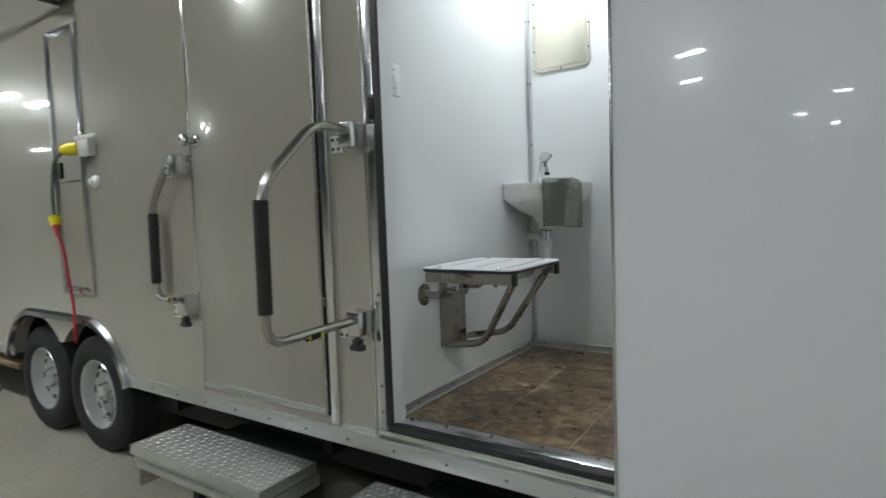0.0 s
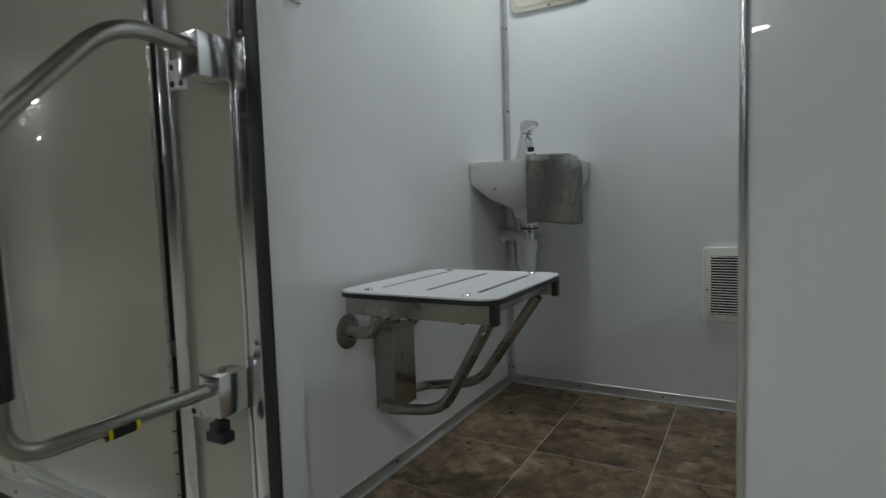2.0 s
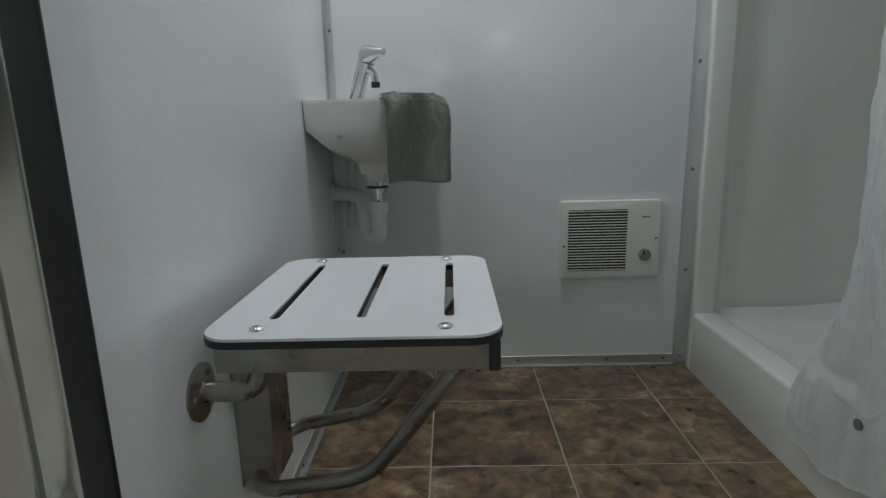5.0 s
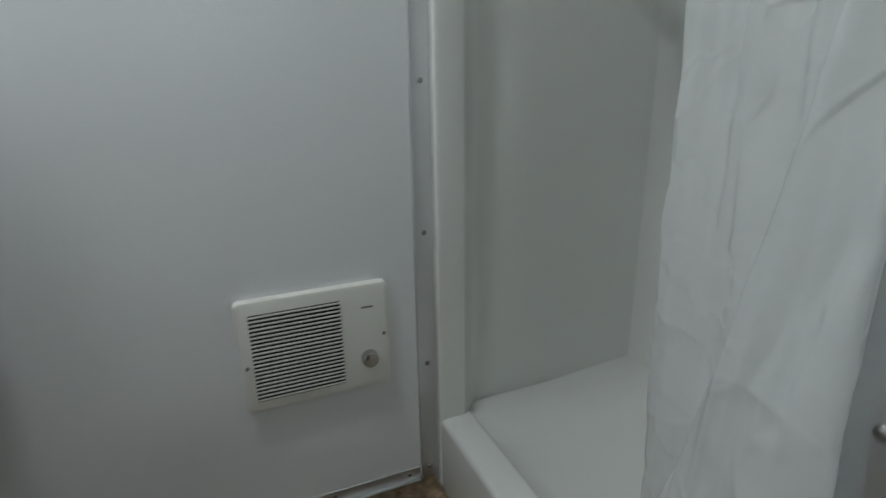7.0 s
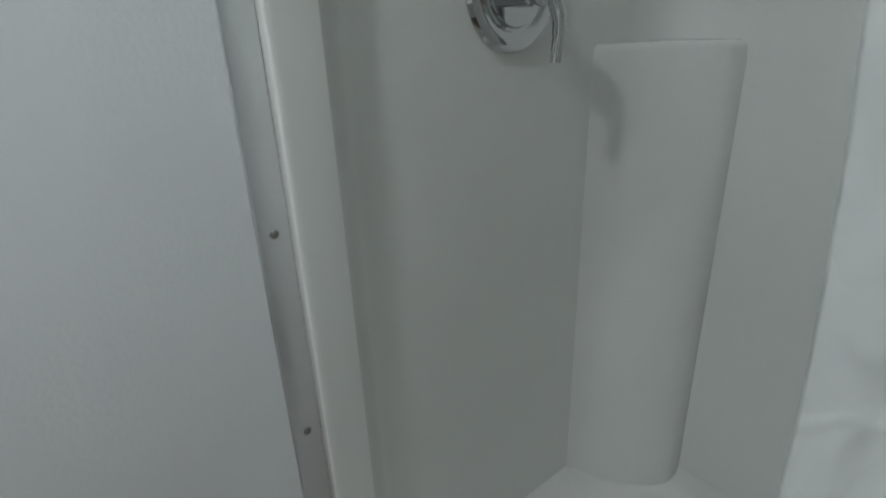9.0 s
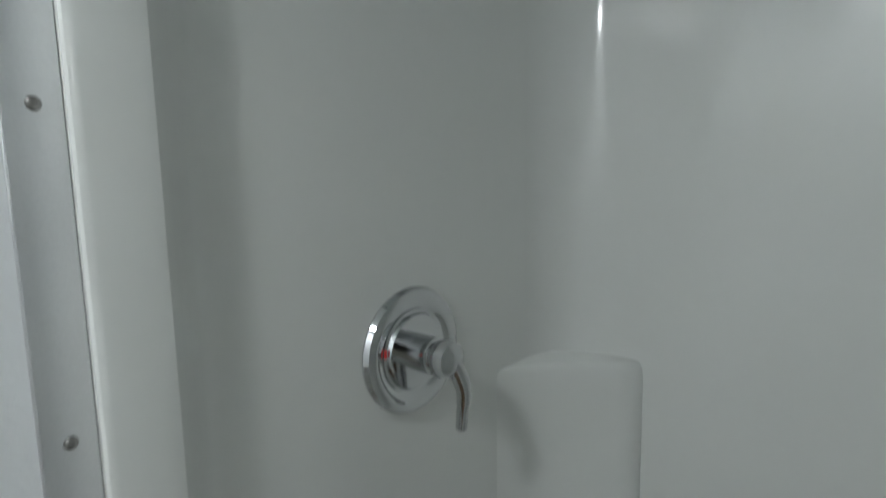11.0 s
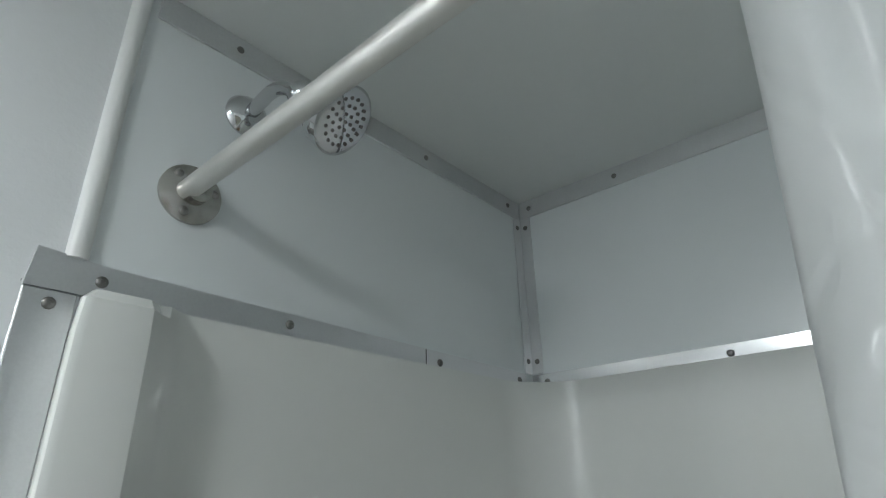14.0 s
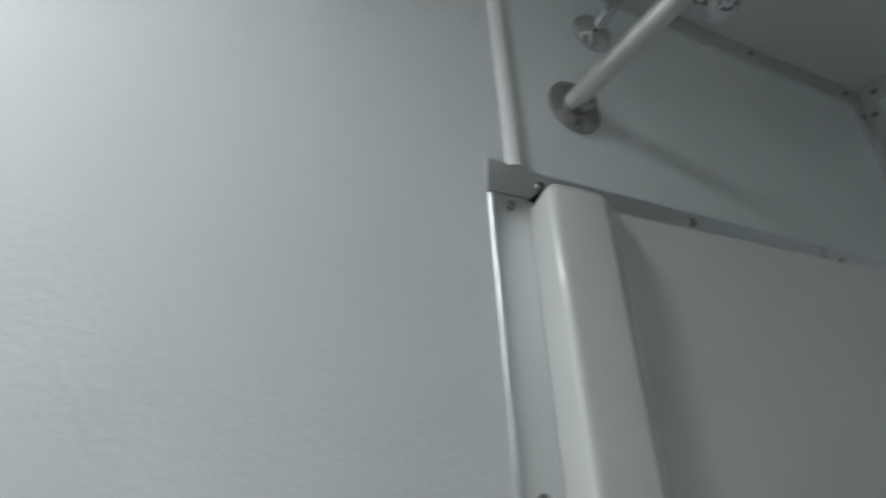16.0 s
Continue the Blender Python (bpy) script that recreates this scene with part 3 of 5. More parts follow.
def shower_curtain():
    c = thing("shower_curtain", (1.2, -0.75, 0.1), "thin crinkled white vinyl curtain drawn aside over the curb", "shower curtain")
    bm = bmesh.new()
    nu, nv = 170, 170

    def plan(v):
        """The line of the sheet at one height: back layer from its free edge, a turn, and the front flap."""
        z = 1.985 - v * 1.875
        low = max(0.0, (0.62 - z) / 0.52)
        flap = -0.835 + 0.205 * min(1.0, max(0.0, (1.15 - z) / 0.95)) ** 1.1
        front = 1.212 - 0.072 * min(1.0, max(0.0, (1.75 - z) / 1.0))
        back = 1.258 + 0.022 * low
        bulge = 0.046 * min(1.0, max(0.0, (0.95 - z) / 0.7))
        edge = front + (back - 0.014 - front) * min(1.0, max(0.0, (z - 0.22) / 0.4))
        return [(back, -0.600 - 0.010 * low + 0.028 * math.exp(-((z - 1.52) / 0.34) ** 2)), (back + 0.012, -0.69), (back - 0.004, -0.79), (back - 0.006, -0.875), (back - 0.024, -0.902),
                (front + 0.026, -0.908), (front + 0.008, -0.905 - bulge), (front + 0.001, -0.885 - 0.6 * bulge), (front - 0.006, (-0.885 + flap) / 2), (0.7 * front + 0.3 * edge, flap - 0.03), (edge, flap)], z

    def smooth_line(ps, n):
        """n + 1 even samples on a soft curve through ps."""
        pts = []
        ext = [ps[0]] + ps + [ps[-1]]
        for a, b, c2, d in zip(ext, ext[1:], ext[2:], ext[3:]):
            for k in range(10):
                t = k / 10
                pts.append([0.5 * (2 * b[q] + (c2[q] - a[q]) * t + (2 * a[q] - 5 * b[q] + 4 * c2[q] - d[q]) * t * t + (3 * b[q] - a[q] - 3 * c2[q] + d[q]) * t ** 3) for q in (0, 1)])
        pts.append(list(ps[-1]))
        seg = [0.0]
        for p, q in zip(pts, pts[1:]):
            seg.append(seg[-1] + math.hypot(q[0] - p[0], q[1] - p[1]))
        out, k = [], 0
        for i in range(n + 1):
            s = seg[-1] * i / n
            while k < len(seg) - 2 and seg[k + 1] < s:
                k += 1
            t = (s - seg[k]) / max(1e-9, seg[k + 1] - seg[k])
            out.append((pts[k][0] + (pts[k + 1][0] - pts[k][0]) * t, pts[k][1] + (pts[k + 1][1] - pts[k][1]) * t))
        return out
    grid = []
    for j in range(nv + 1):
        v = j / nv
        ps, z = plan(v)
        row = []
        for i, (x, y) in enumerate(smooth_line(ps, nu)):
            u = i / nu
            inside = u < 0.5
            amp = 0.006 * math.sin(2 * math.pi * (2.1 * u + 0.35 * v) + 0.7) + 0.0050 * math.sin(2 * math.pi * (6.3 * u - 0.8 * v))
            crease = 0.0048 * noise.noise((u * 7, v * 9, 3.0)) + 0.0034 * noise.noise((u * 20, v * 30, 8.0)) + 0.0105 * abs(noise.noise((u * 22 + v * 3, v * 5, 1.0)))
            for zc in (1.72, 1.44, 1.16, 0.98, 0.80, 0.62, 0.44, 0.30):
                crease += 0.0040 * max(0.0, 1 - abs(z - zc - 0.008 * math.sin(9 * u + zc)) / 0.022) * (0.5 + 0.5 * math.sin(17 * u + 5 * zc))
            pinch = 0.010 * max(0.0, z - 1.75) / 0.235 * math.sin(2 * math.pi * 9 * u)
            dx = amp + crease + pinch
            if inside and z < 0.30:
                dx = abs(dx)
            if not inside and z < 0.30:
                dx = -abs(dx)
            bottom = 0.11 * max(0.0, 1 - u / 0.42) if inside else 0.05 * max(0.0, (0.78 - u) / 0.36)
            lift = bottom * max(0.0, v - 0.85) / 0.15
            row.append(bm.verts.new((x + dx, y, z + lift + 0.006 * math.sin(14 * u) * max(0.0, v - 0.9) / 0.1)))
        grid.append(row)
    for a, b in zip(grid, grid[1:]):
        for i in range(nu):
            bm.faces.new((a[i], a[i + 1], b[i + 1], b[i]))
    bmesh.ops.solidify(bm, geom=bm.faces[:], thickness=0.0006)
    part("sheet", bm, CURTAIN, c, smooth=180)
    for i in range(8):
        y = -0.61 - 0.037 * i
        bm = bmesh.new()
        ring = [(1.262 + 0.017 * math.sin(a), y, 2.014 + 0.031 * math.cos(a)) for a in [2 * math.pi * k / 20 for k in range(21)]]
        add_tube(bm, ring, 0.0016, 6)
        part("ring", bm, CHROME, c)
    part("hem_magnet", lathe([(0, 0), (0.011, 0), (0.011, 0.003), (0, 0.003)], wall_at(FACE_RIGHT, 1.128, -0.858, 0.255), 16), GREY_PLASTIC, c, "round grey hem weight")
    return c


shower_curtain()


# ---- things in the room ----
def shower_seat():
    s = thing("folding_bench", (0.0, -0.92, 0.21), "folding shower bench with slotted white board and stainless frame", "bench")
    cx, cy, w, h = 0.245, -0.918, 0.400, 0.455
    for name, mat, z0, z1, grow, lab in (("seat_core", PHENOLIC_EDGE, 0.5415, 0.5515, 0.0, "black core edge of the seat board"), ("seat_board", PHENOLIC, 0.5515, 0.5555, -0.001, "white slotted seat board")):
        bm = bmesh.new()
        out = rounded_rect(w + 2 * grow, h + 2 * grow, 0.045, 8)
        loops = [[(cx + x, cy + y) for x, y in out]]
        for sx in (0.126, 0.249, 0.373):
            loops.append([(sx + x, -0.911 + y) for x, y in rounded_rect(0.014, 0.315, 0.0068, 4)])
        edges = []
        for loop in loops:
            vs = [bm.verts.new((x, y, z0)) for x, y in loop]
            edges += [bm.edges.new((vs[i], vs[(i + 1) % len(vs)])) for i in range(len(vs))]
        bmesh.ops.triangle_fill(bm, edges=edges, use_beauty=True)
        up = bmesh.ops.extrude_face_region(bm, geom=bm.faces[:])
        bmesh.ops.translate(bm, verts=[g for g in up["geom"] if isinstance(g, bmesh.types.BMVert)], vec=(0, 0, z1 - z0))
        part(name, bm, mat, s, lab, smooth=30)
    for x, y in ((0.117, -1.109), (0.368, -1.112), (0.367, -0.722), (0.117, -0.722)):
        part("bolt", lathe([(0.0105, 0.5555), (0.0100, 0.5575), (0.0075, 0.5595), (0.004, 0.5598), (0.0036, 0.558), (0, 0.558)], pose(x, y, 0), 16), ALU_BRIGHT, s)
    for y in (-1.115, -0.722):
        rail = part("rail", box(0.062, 0.425, y - 0.011, y + 0.011, 0.500, 0.5412, 0.002), SHADED_STEEL, s)
        part("end_cap", box(0.425, 0.440, y - 0.012, y + 0.012, 0.498, 0.5412, 0.002), PHENOLIC_EDGE, rail, "black plastic end cap")
    part("cross_rail", box(0.395, 0.413, -1.103, -0.734, 0.512, 0.5405, 0.002), SHADED_STEEL, s)
    part("back_tube", tube([(0.085, -1.10, 0.520), (0.085, -0.735, 0.520)], 0.0125, 16), SHADED_STEEL, s)
    for y in (-1.048, -0.700 - 0.035):
        f = part("wall_flange", lathe([(0, 0), (0.044, 0), (0.044, 0.004), (0.036, 0.0065), (0.017, 0.008), (0.0165, 0.012), (0, 0.012)], wall_at(FACE_LEFT, 0.0, y, 0.437), 32), SHADED_STEEL, s)
        for a in (60, 180, 300):
            screw(f, 0.006, y + 0.030 * math.cos(radians(a)), 0.437 + 0.030 * math.sin(radians(a)), FACE_LEFT, 1.1)
        part("arm", tube(bent([(0.008, y, 0.437), (0.092, y, 0.437), (0.092, y, 0.516)], 0.04, 8), 0.0155, 18), SHADED_STEEL, s)
    # U-shaped prop: two legs joined by a bar in the wall hook
    near = [(0.405, -1.065, 0.505), (0.235, -0.990, 0.252), (0.036, -0.985, 0.222)]
    far = [(0.036, -0.775, 0.222), (0.225, -0.765, 0.252), (0.405, -0.785, 0.505)]
    part("prop", tube(bent(near + far, 0.055, 8), 0.0135, 18), SHADED_STEEL, s)
    hook = part("hook_plate", add_box(box(0.0, 0.004, -0.940, -0.815, 0.200, 0.440, 0.001, 1), 0.004, 0.062, -0.940, -0.937, 0.215, 0.430), SHADED_STEEL, s, "stainless wall hook plate")
    part("hook_front", add_box(box(0.059, 0.062, -0.937, -0.835, 0.205, 0.425, 0.001, 1), 0.004, 0.062, -0.940, -0.835, 0.4225, 0.4255), SHADED_STEEL, hook)
    for y in (-0.92, -0.87):
        screw(hook, 0.004, y, 0.433, FACE_LEFT, 1.1)
    for x, y in ((0.33, -1.06), (0.31, -0.77)):
        part("bumper", lathe([(0, 0), (0.008, 0.001), (0.009, 0.012), (0.009, 0.03), (0, 0.03)], pose(x, y, 0.482), 14), SHADED_STEEL, s)
    return s


shower_seat()


def sink_outline(k, n=26):
    """Plan of the corner basin, shrunk by k towards its waste."""
    pts = [(0.003, -0.003), (0.345, -0.003), (0.345, -0.10)]
    for i in range(1, n):
        a = radians(4 + 86 * i / n)
        pts.append((0.08 + 0.265 * math.cos(a) ** 0.85, -0.10 - 0.24 * math.sin(a) ** 0.85))
    pts += [(0.06, -0.340), (0.003, -0.338), (0.003, -0.18)]
    c = (0.162, -0.175)
    return [(c[0] + (x - c[0]) * k, c[1] + (y - c[1]) * k) for x, y in pts]


def corner_sink():
    s = thing("corner_sink", (0.0, 0.0, 0.66), "small white ceramic corner sink fixed to both walls", "sink")
    bm = bmesh.new()
    wall = sink_outline(1.0)
    rings = []

    def ring(kf, z):
        """Front shrinks to the waste, the wall sides stay nearly on the walls."""
        out = []
        for (x, y), (sx, sy) in zip(wall, sink_outline(kf)):
            if kf >= 0.93:
                sx, sy = (0.003 if x < 0.004 else sx), (-0.003 if y > -0.004 else sy)
            out.append((sx, sy, z))
        return out
    for kf, z in ((0.13, 0.664), (0.15, 0.690), (0.24, 0.691), (0.27, 0.712), (0.31, 0.724), (0.42, 0.733), (0.58, 0.750), (0.74, 0.772), (0.87, 0.796), (0.94, 0.816), (0.97, 0.84), (0.99, 0.872), (1.0, 0.885), (0.992, 0.892), (0.95, 0.8925), (0.90, 0.889), (0.84, 0.87), (0.72, 0.83), (0.5, 0.79), (0.22, 0.772), (0.1, 0.770)):
        rings.append(ring(kf, z))
    add_loft(bm, rings)
    part("basin", bm, CERAMIC, s, smooth=50)
    # ledge block in the corner that carries the tap
    bm = bmesh.new()
    add_plate(bm, [(0.004, -0.004), (0.20, -0.004), (0.165, -0.075), (0.075, -0.165), (0.004, -0.20)], 0.10, pose(0, 0, 0.7925))
    part("tap_ledge", bm, CERAMIC, s, smooth=40)
    part("overflow", lathe([(0.006, 0), (0.007, 0.002), (0.004, 0.003), (0, 0.002)], wall_at(FACE_BACK, 0.09, -0.3195, 0.797), 14), CHROME, s)
    return s


corner_sink()


def basin_tap():
    t = thing("basin_tap", (0.10, -0.10, 0.8925), "tall chrome single-lever basin tap, slanting", "tap")
    part("base_ring", lathe([(0, 0), (0.027, 0), (0.027, 0.004), (0.022, 0.010), (0.0, 0.010)], pose(0.105, -0.105, 0.8925), 24), CHROME, t)
    top = (0.152, -0.152, 1.014)
    part("tap_body", lathe([(0.0, 0.0), (0.020, 0.0), (0.0165, 0.02), (0.0155, 0.09), (0.019, 0.108), (0.021, 0.124), (0, 0.134)], along((0.105, -0.105, 0.896), top), 24), CHROME, t)
    part("spout", tube(bent([(0.142, -0.142, 0.985), (0.168, -0.168, 0.972), (0.172, -0.172, 0.942)], 0.02, 6), 0.010, 16), CHROME, t)
    part("aerator", lathe([(0.0125, 0), (0.0125, 0.014), (0, 0.014)], along((0.1725, -0.1725, 0.932), (0.1715, -0.1715, 0.952)), 16), BLACK_AND_SHADE, t, "dark aerator ring")
    k = along((0.152, -0.152, 1.022), (0.207, -0.197, 1.026)) @ Matrix.Diagonal((1.35, 1.35, 1.0, 1.0))
    part("lever", lathe([(0, -0.022), (0.016, -0.018), (0.021, -0.004), (0.019, 0.014), (0.013, 0.036), (0.009, 0.058), (0.006, 0.064), (0, 0.066)], k, 20), CHROME, t)
    part("side_lever", tube([(0.082, -0.090, 0.90), (0.128, -0.136, 1.015)], [0.004, 0.0065], 10), CHROME, t)
    return t


basin_tap()


def sink_waste():
    w = thing("sink_trap", (0.165, -0.175, 0.5), "white plastic bottle trap with chrome tail pipe under the sink", "trap")
    part("tail_pipe", lathe([(0.019, 0.600), (0.019, 0.664), (0.0, 0.664)], pose(0.164, -0.176, 0), 20), CHROME, w, "chrome tail pipe")
    part("flange_nut", lathe([(0.024, 0.636), (0.026, 0.638), (0.026, 0.6475), (0, 0.6475)], pose(0.164, -0.176, 0), 20), CHROME, w)
    part("gasket", lathe([(0.020, 0.648), (0.031, 0.648), (0.033, 0.652), (0.033, 0.6515), (0.020, 0.6515)], pose(0.164, -0.176, 0), 24), RUBBER, w, "black rubber gasket")
    part("slip_nut", lathe([(0.0195, 0.572), (0.026, 0.572), (0.027, 0.576), (0.027, 0.602), (0.025, 0.607), (0.0192, 0.607)], pose(0.164, -0.176, 0), 12), WHITE_PLASTIC, w)
    part("bend", tube(bent([(0.164, -0.176, 0.602), (0.164, -0.176, 0.492), (0.122, -0.128, 0.492), (0.108, -0.112, 0.612), (0.060, -0.060, 0.618), (0.008, -0.045, 0.618)], 0.036, 9), 0.0215, 20), WHITE_PLASTIC, w)
    part("wall_ring", lathe([(0.030, 0), (0.032, 0.004), (0.022, 0.012), (0, 0.012)], wall_at(FACE_LEFT, 0.0, -0.045, 0.618), 20), WHITE_PLASTIC, w)
    for x, y in ((0.045, -0.055), (0.070, -0.040)):
        part("supply_hose", tube(bent([(x, y, 0.78), (x - 0.005, y, 0.66), (x - 0.015, -0.012, 0.50)], 0.06, 6), 0.0075, 10), WHITE_PLASTIC, w)
    return w


sink_waste()


def towel():
    """A small towel folded over the rounded rim of the basin."""
    bm = bmesh.new()
    a, b = Vector((0.205, -0.322, 0)), Vector((0.372, -0.232, 0))
    d = (b - a).normalized()
    nrm = Vector((d.y, -d.x, 0))
    prof = [(-0.085, 0.838), (-0.070, 0.872), (-0.045, 0.893), (-0.020, 0.901), (-0.002, 0.900), (0.012, 0.890), (0.019, 0.870), (0.020, 0.84), (0.018, 0.80), (0.017, 0.76), (0.018, 0.72), (0.020, 0.672)]
    fine = []
    for p, q in zip(prof, prof[1:]):
        fine += [(p[0] + (q[0] - p[0]) * i / 5, p[1] + (q[1] - p[1]) * i / 5) for i in range(5)]
    fine.append(prof[-1])
    nu = 44
    rings = []
    for side in (0, 1):
        grid = []
        for j, (o, z) in enumerate(fine):
            s = j / (len(fine) - 1)
            row = []
            for i in range(nu + 1):
                u = i / nu
                p = a + (b - a) * u * (0.90 + 0.10 * min(1.0, 1.6 * s))
                wob = 0.008 * math.sin(7 * u + 3 * s) * s + 0.0055 * noise.noise((u * 14, s * 18, 2 * side)) + 0.0022 * noise.noise((u * 45, s * 55, 5))
                end = 0.5 * (abs(2 * u - 1) ** 8) * 0.010
                t = (0.0095 - 1.6 * end) * (1 if side else -1) + wob
                drop = 0.010 * math.sin(4 * u + 1) * s * s + 0.012 * (u - 0.5) * s - 0.016 * abs(2 * u - 1) ** 4 * max(0.0, 1 - 1.6 * s) - 0.012 * u * max(0.0, 1 - 2 * s) - 0.022 * max(0.0, (u - 0.7) / 0.3) ** 2 * max(0.0, 1 - 1.2 * s)
                row.append(bm.verts.new((p.x + nrm.x * (o + t), p.y + nrm.y * (o + t), z + drop + (t * 0.9 if s < 0.42 else 0))))
            grid.append(row)
        for r, q in zip(grid, grid[1:]):
            for i in range(nu):
                bm.faces.new((r[i], r[i + 1], q[i + 1], q[i]))
        rings.append(grid[0] + [g[-1] for g in grid[1:]] + grid[-1][-2::-1] + [g[0] for g in grid[-2:0:-1]])
    for i in range(len(rings[0])):
        j = (i + 1) % len(rings[0])
        bm.faces.new((rings[0][i], rings[0][j], rings[1][j], rings[1][i]))
    t = thing("hand_towel", (0.29, -0.27, 0.672), "grey terry hand towel draped over the sink's front rim", "towel")
    part("cloth", bm, TOWEL, t, smooth=180)
    bm = bmesh.new()
    for k in range(6500):
        u, s = random.random(), random.random()
        k0 = int(s * (len(fine) - 1.001))
        kf = s * (len(fine) - 1.001) - k0
        o, z = [fine[k0][c] * (1 - kf) + fine[k0 + 1][c] * kf for c in (0, 1)]
        z -= 0.022 * max(0.0, (u - 0.7) / 0.3) ** 2 * max(0.0, 1 - 1.2 * s)
        p = a + (b - a) * u * (0.90 + 0.10 * min(1.0, 1.6 * s))
        q = Vector((p.x + nrm.x * (o + 0.006), p.y + nrm.y * (o + 0.006), z + 0.012 * (u - 0.5) * s + 0.010 * math.sin(4 * u + 1) * s * s + (0.006 if s < 0.42 else 0)))
        tip = q + nrm * random.uniform(0.004, 0.009) + Vector((random.uniform(-1, 1), random.uniform(-1, 1), random.uniform(-1, 0.8))) * 0.003
        w = d * 0.0016
        bm.faces.new((bm.verts.new(q - w), bm.verts.new(q + w), bm.verts.new(tip)))
    tagged(part("nap", bm, TOWEL, t), kind="stuff")
    return t


towel()


def wall_heater():
    h = thing("wall_heater", (0.896, 0.0, 0.315), "cream enamel recessed wall heater with louvred grille and round knob", "heater")
    bm = bmesh.new()
    m = wall_at(FACE_BACK, 0.896, 0.0, 0.4445)
    add_plate(bm, rounded_rect(0.325, 0.258, 0.012, 5), 0.020, m, 0.006)
    part("cover", bm, HEATER_PAINT, h, smooth=40)
    # a black sheet on the flat cover paints the shade behind the louvres
    part("grille_shade", box(0.759, 0.950, -0.0212, -0.0203, 0.341, 0.544), BLACK_AND_SHADE, h)
    n = 22
    for i in range(n):
        z = 0.3455 + (0.5400 - 0.3455) * i / (n - 1)
        part("louvre", box(0.759, 0.950, -0.0242, -0.0212, z - 0.0017, z + 0.0017, 0.0006, 1), HEATER_PAINT, h)
    k = wall_at(FACE_BACK, 1.009, -0.0202, 0.393)
    kn = part("knob", lathe([(0.020, 0), (0.0205, 0.003), (0.0185, 0.016), (0.0165, 0.018), (0, 0.018)], k, 28), STEEL, h, "round satin metal thermostat knob")
    part("pointer", box(1.000, 1.003, -0.0392, -0.0378, 0.397, 0.410), BLACK_AND_SHADE, kn)
    part("maker_mark", box(0.997, 1.023, -0.0208, -0.0203, 0.5165, 0.5205), GREY_PLASTIC, h, "small grey printed bar")
    for x, z in ((0.746, 0.425), (1.046, 0.447)):
        screw(h, x, -0.0202, z, FACE_BACK, 0.8)
    return h


wall_heater()


def steel_mirror():
    w = thing("wall_mirror", (0.195, 0.0, 1.48), "polished stainless security mirror with rounded corners, screwed to the wall", "mirror")
    zc, hh, ww = 1.715, 0.455, 0.310
    m = wall_at(FACE_BACK, 0.196, -0.0035, zc)
    bm = bmesh.new()
    add_plate(bm, rounded_rect(ww, hh, 0.035, 8), 0.007, m, 0.004)
    part("frame_plate", bm, MIRROR, w, smooth=40)
    bm = bmesh.new()
    m2 = wall_at(FACE_BACK, 0.196, -0.0105, zc)
    ring = [(rounded_rect(ww - 0.030, hh - 0.030, 0.026, 8), 0.0), (rounded_rect(ww - 0.036, hh - 0.036, 0.024, 8), 0.003), (rounded_rect(ww - 0.044, hh - 0.044, 0.021, 8), 0.0042)]
    add_loft(bm, [[m2 @ Vector((x, y, z)) for x, y in o] for o, z in ring])
    part("reflector", bm, MIRROR, w, smooth=40)
    for x, z in ((0.196, 1.496), (0.344, 1.578), (0.344, 1.70), (0.344, 1.84), (0.048, 1.60), (0.048, 1.73), (0.048, 1.85), (0.196, 1.935)):
        screw(w, x, -0.0105, z, FACE_BACK, 1.0)
    return w


steel_mirror()


def light_switch():
    s = thing("light_switch", (0.0, -1.2, 1.195), "white rocker light switch with cover plate", "light switch")
    bm = bmesh.new()
    add_plate(bm, rounded_rect(0.082, 0.118, 0.005, 4), 0.007, wall_at(FACE_LEFT, 0.0, -1.200, 1.255), 0.003)
    part("plate", bm, WHITE_PLASTIC, s)
    part("rocker", box(0.007, 0.015, -1.207, -1.193, 1.243, 1.268, 0.002, m=None), WHITE_PLASTIC, s)
    for z in (1.222, 1.288):
        screw(s, 0.007, -1.2, z, FACE_LEFT, 0.6)
    return s


light_switch()

# ---- front wall, skin and frame of the trailer ----
DOOR_X0, DOOR_X1, DOOR_TOP = 0.044, 0.935, 1.98
TRAILER_L, TRAILER_R, TRAILER_TOP, SKIRT_Z = -7.0, 3.2, 2.45, -0.10
WHEELS = (-2.15, -2.84)
WHEEL_Z, WHEEL_R = -0.222, 0.338


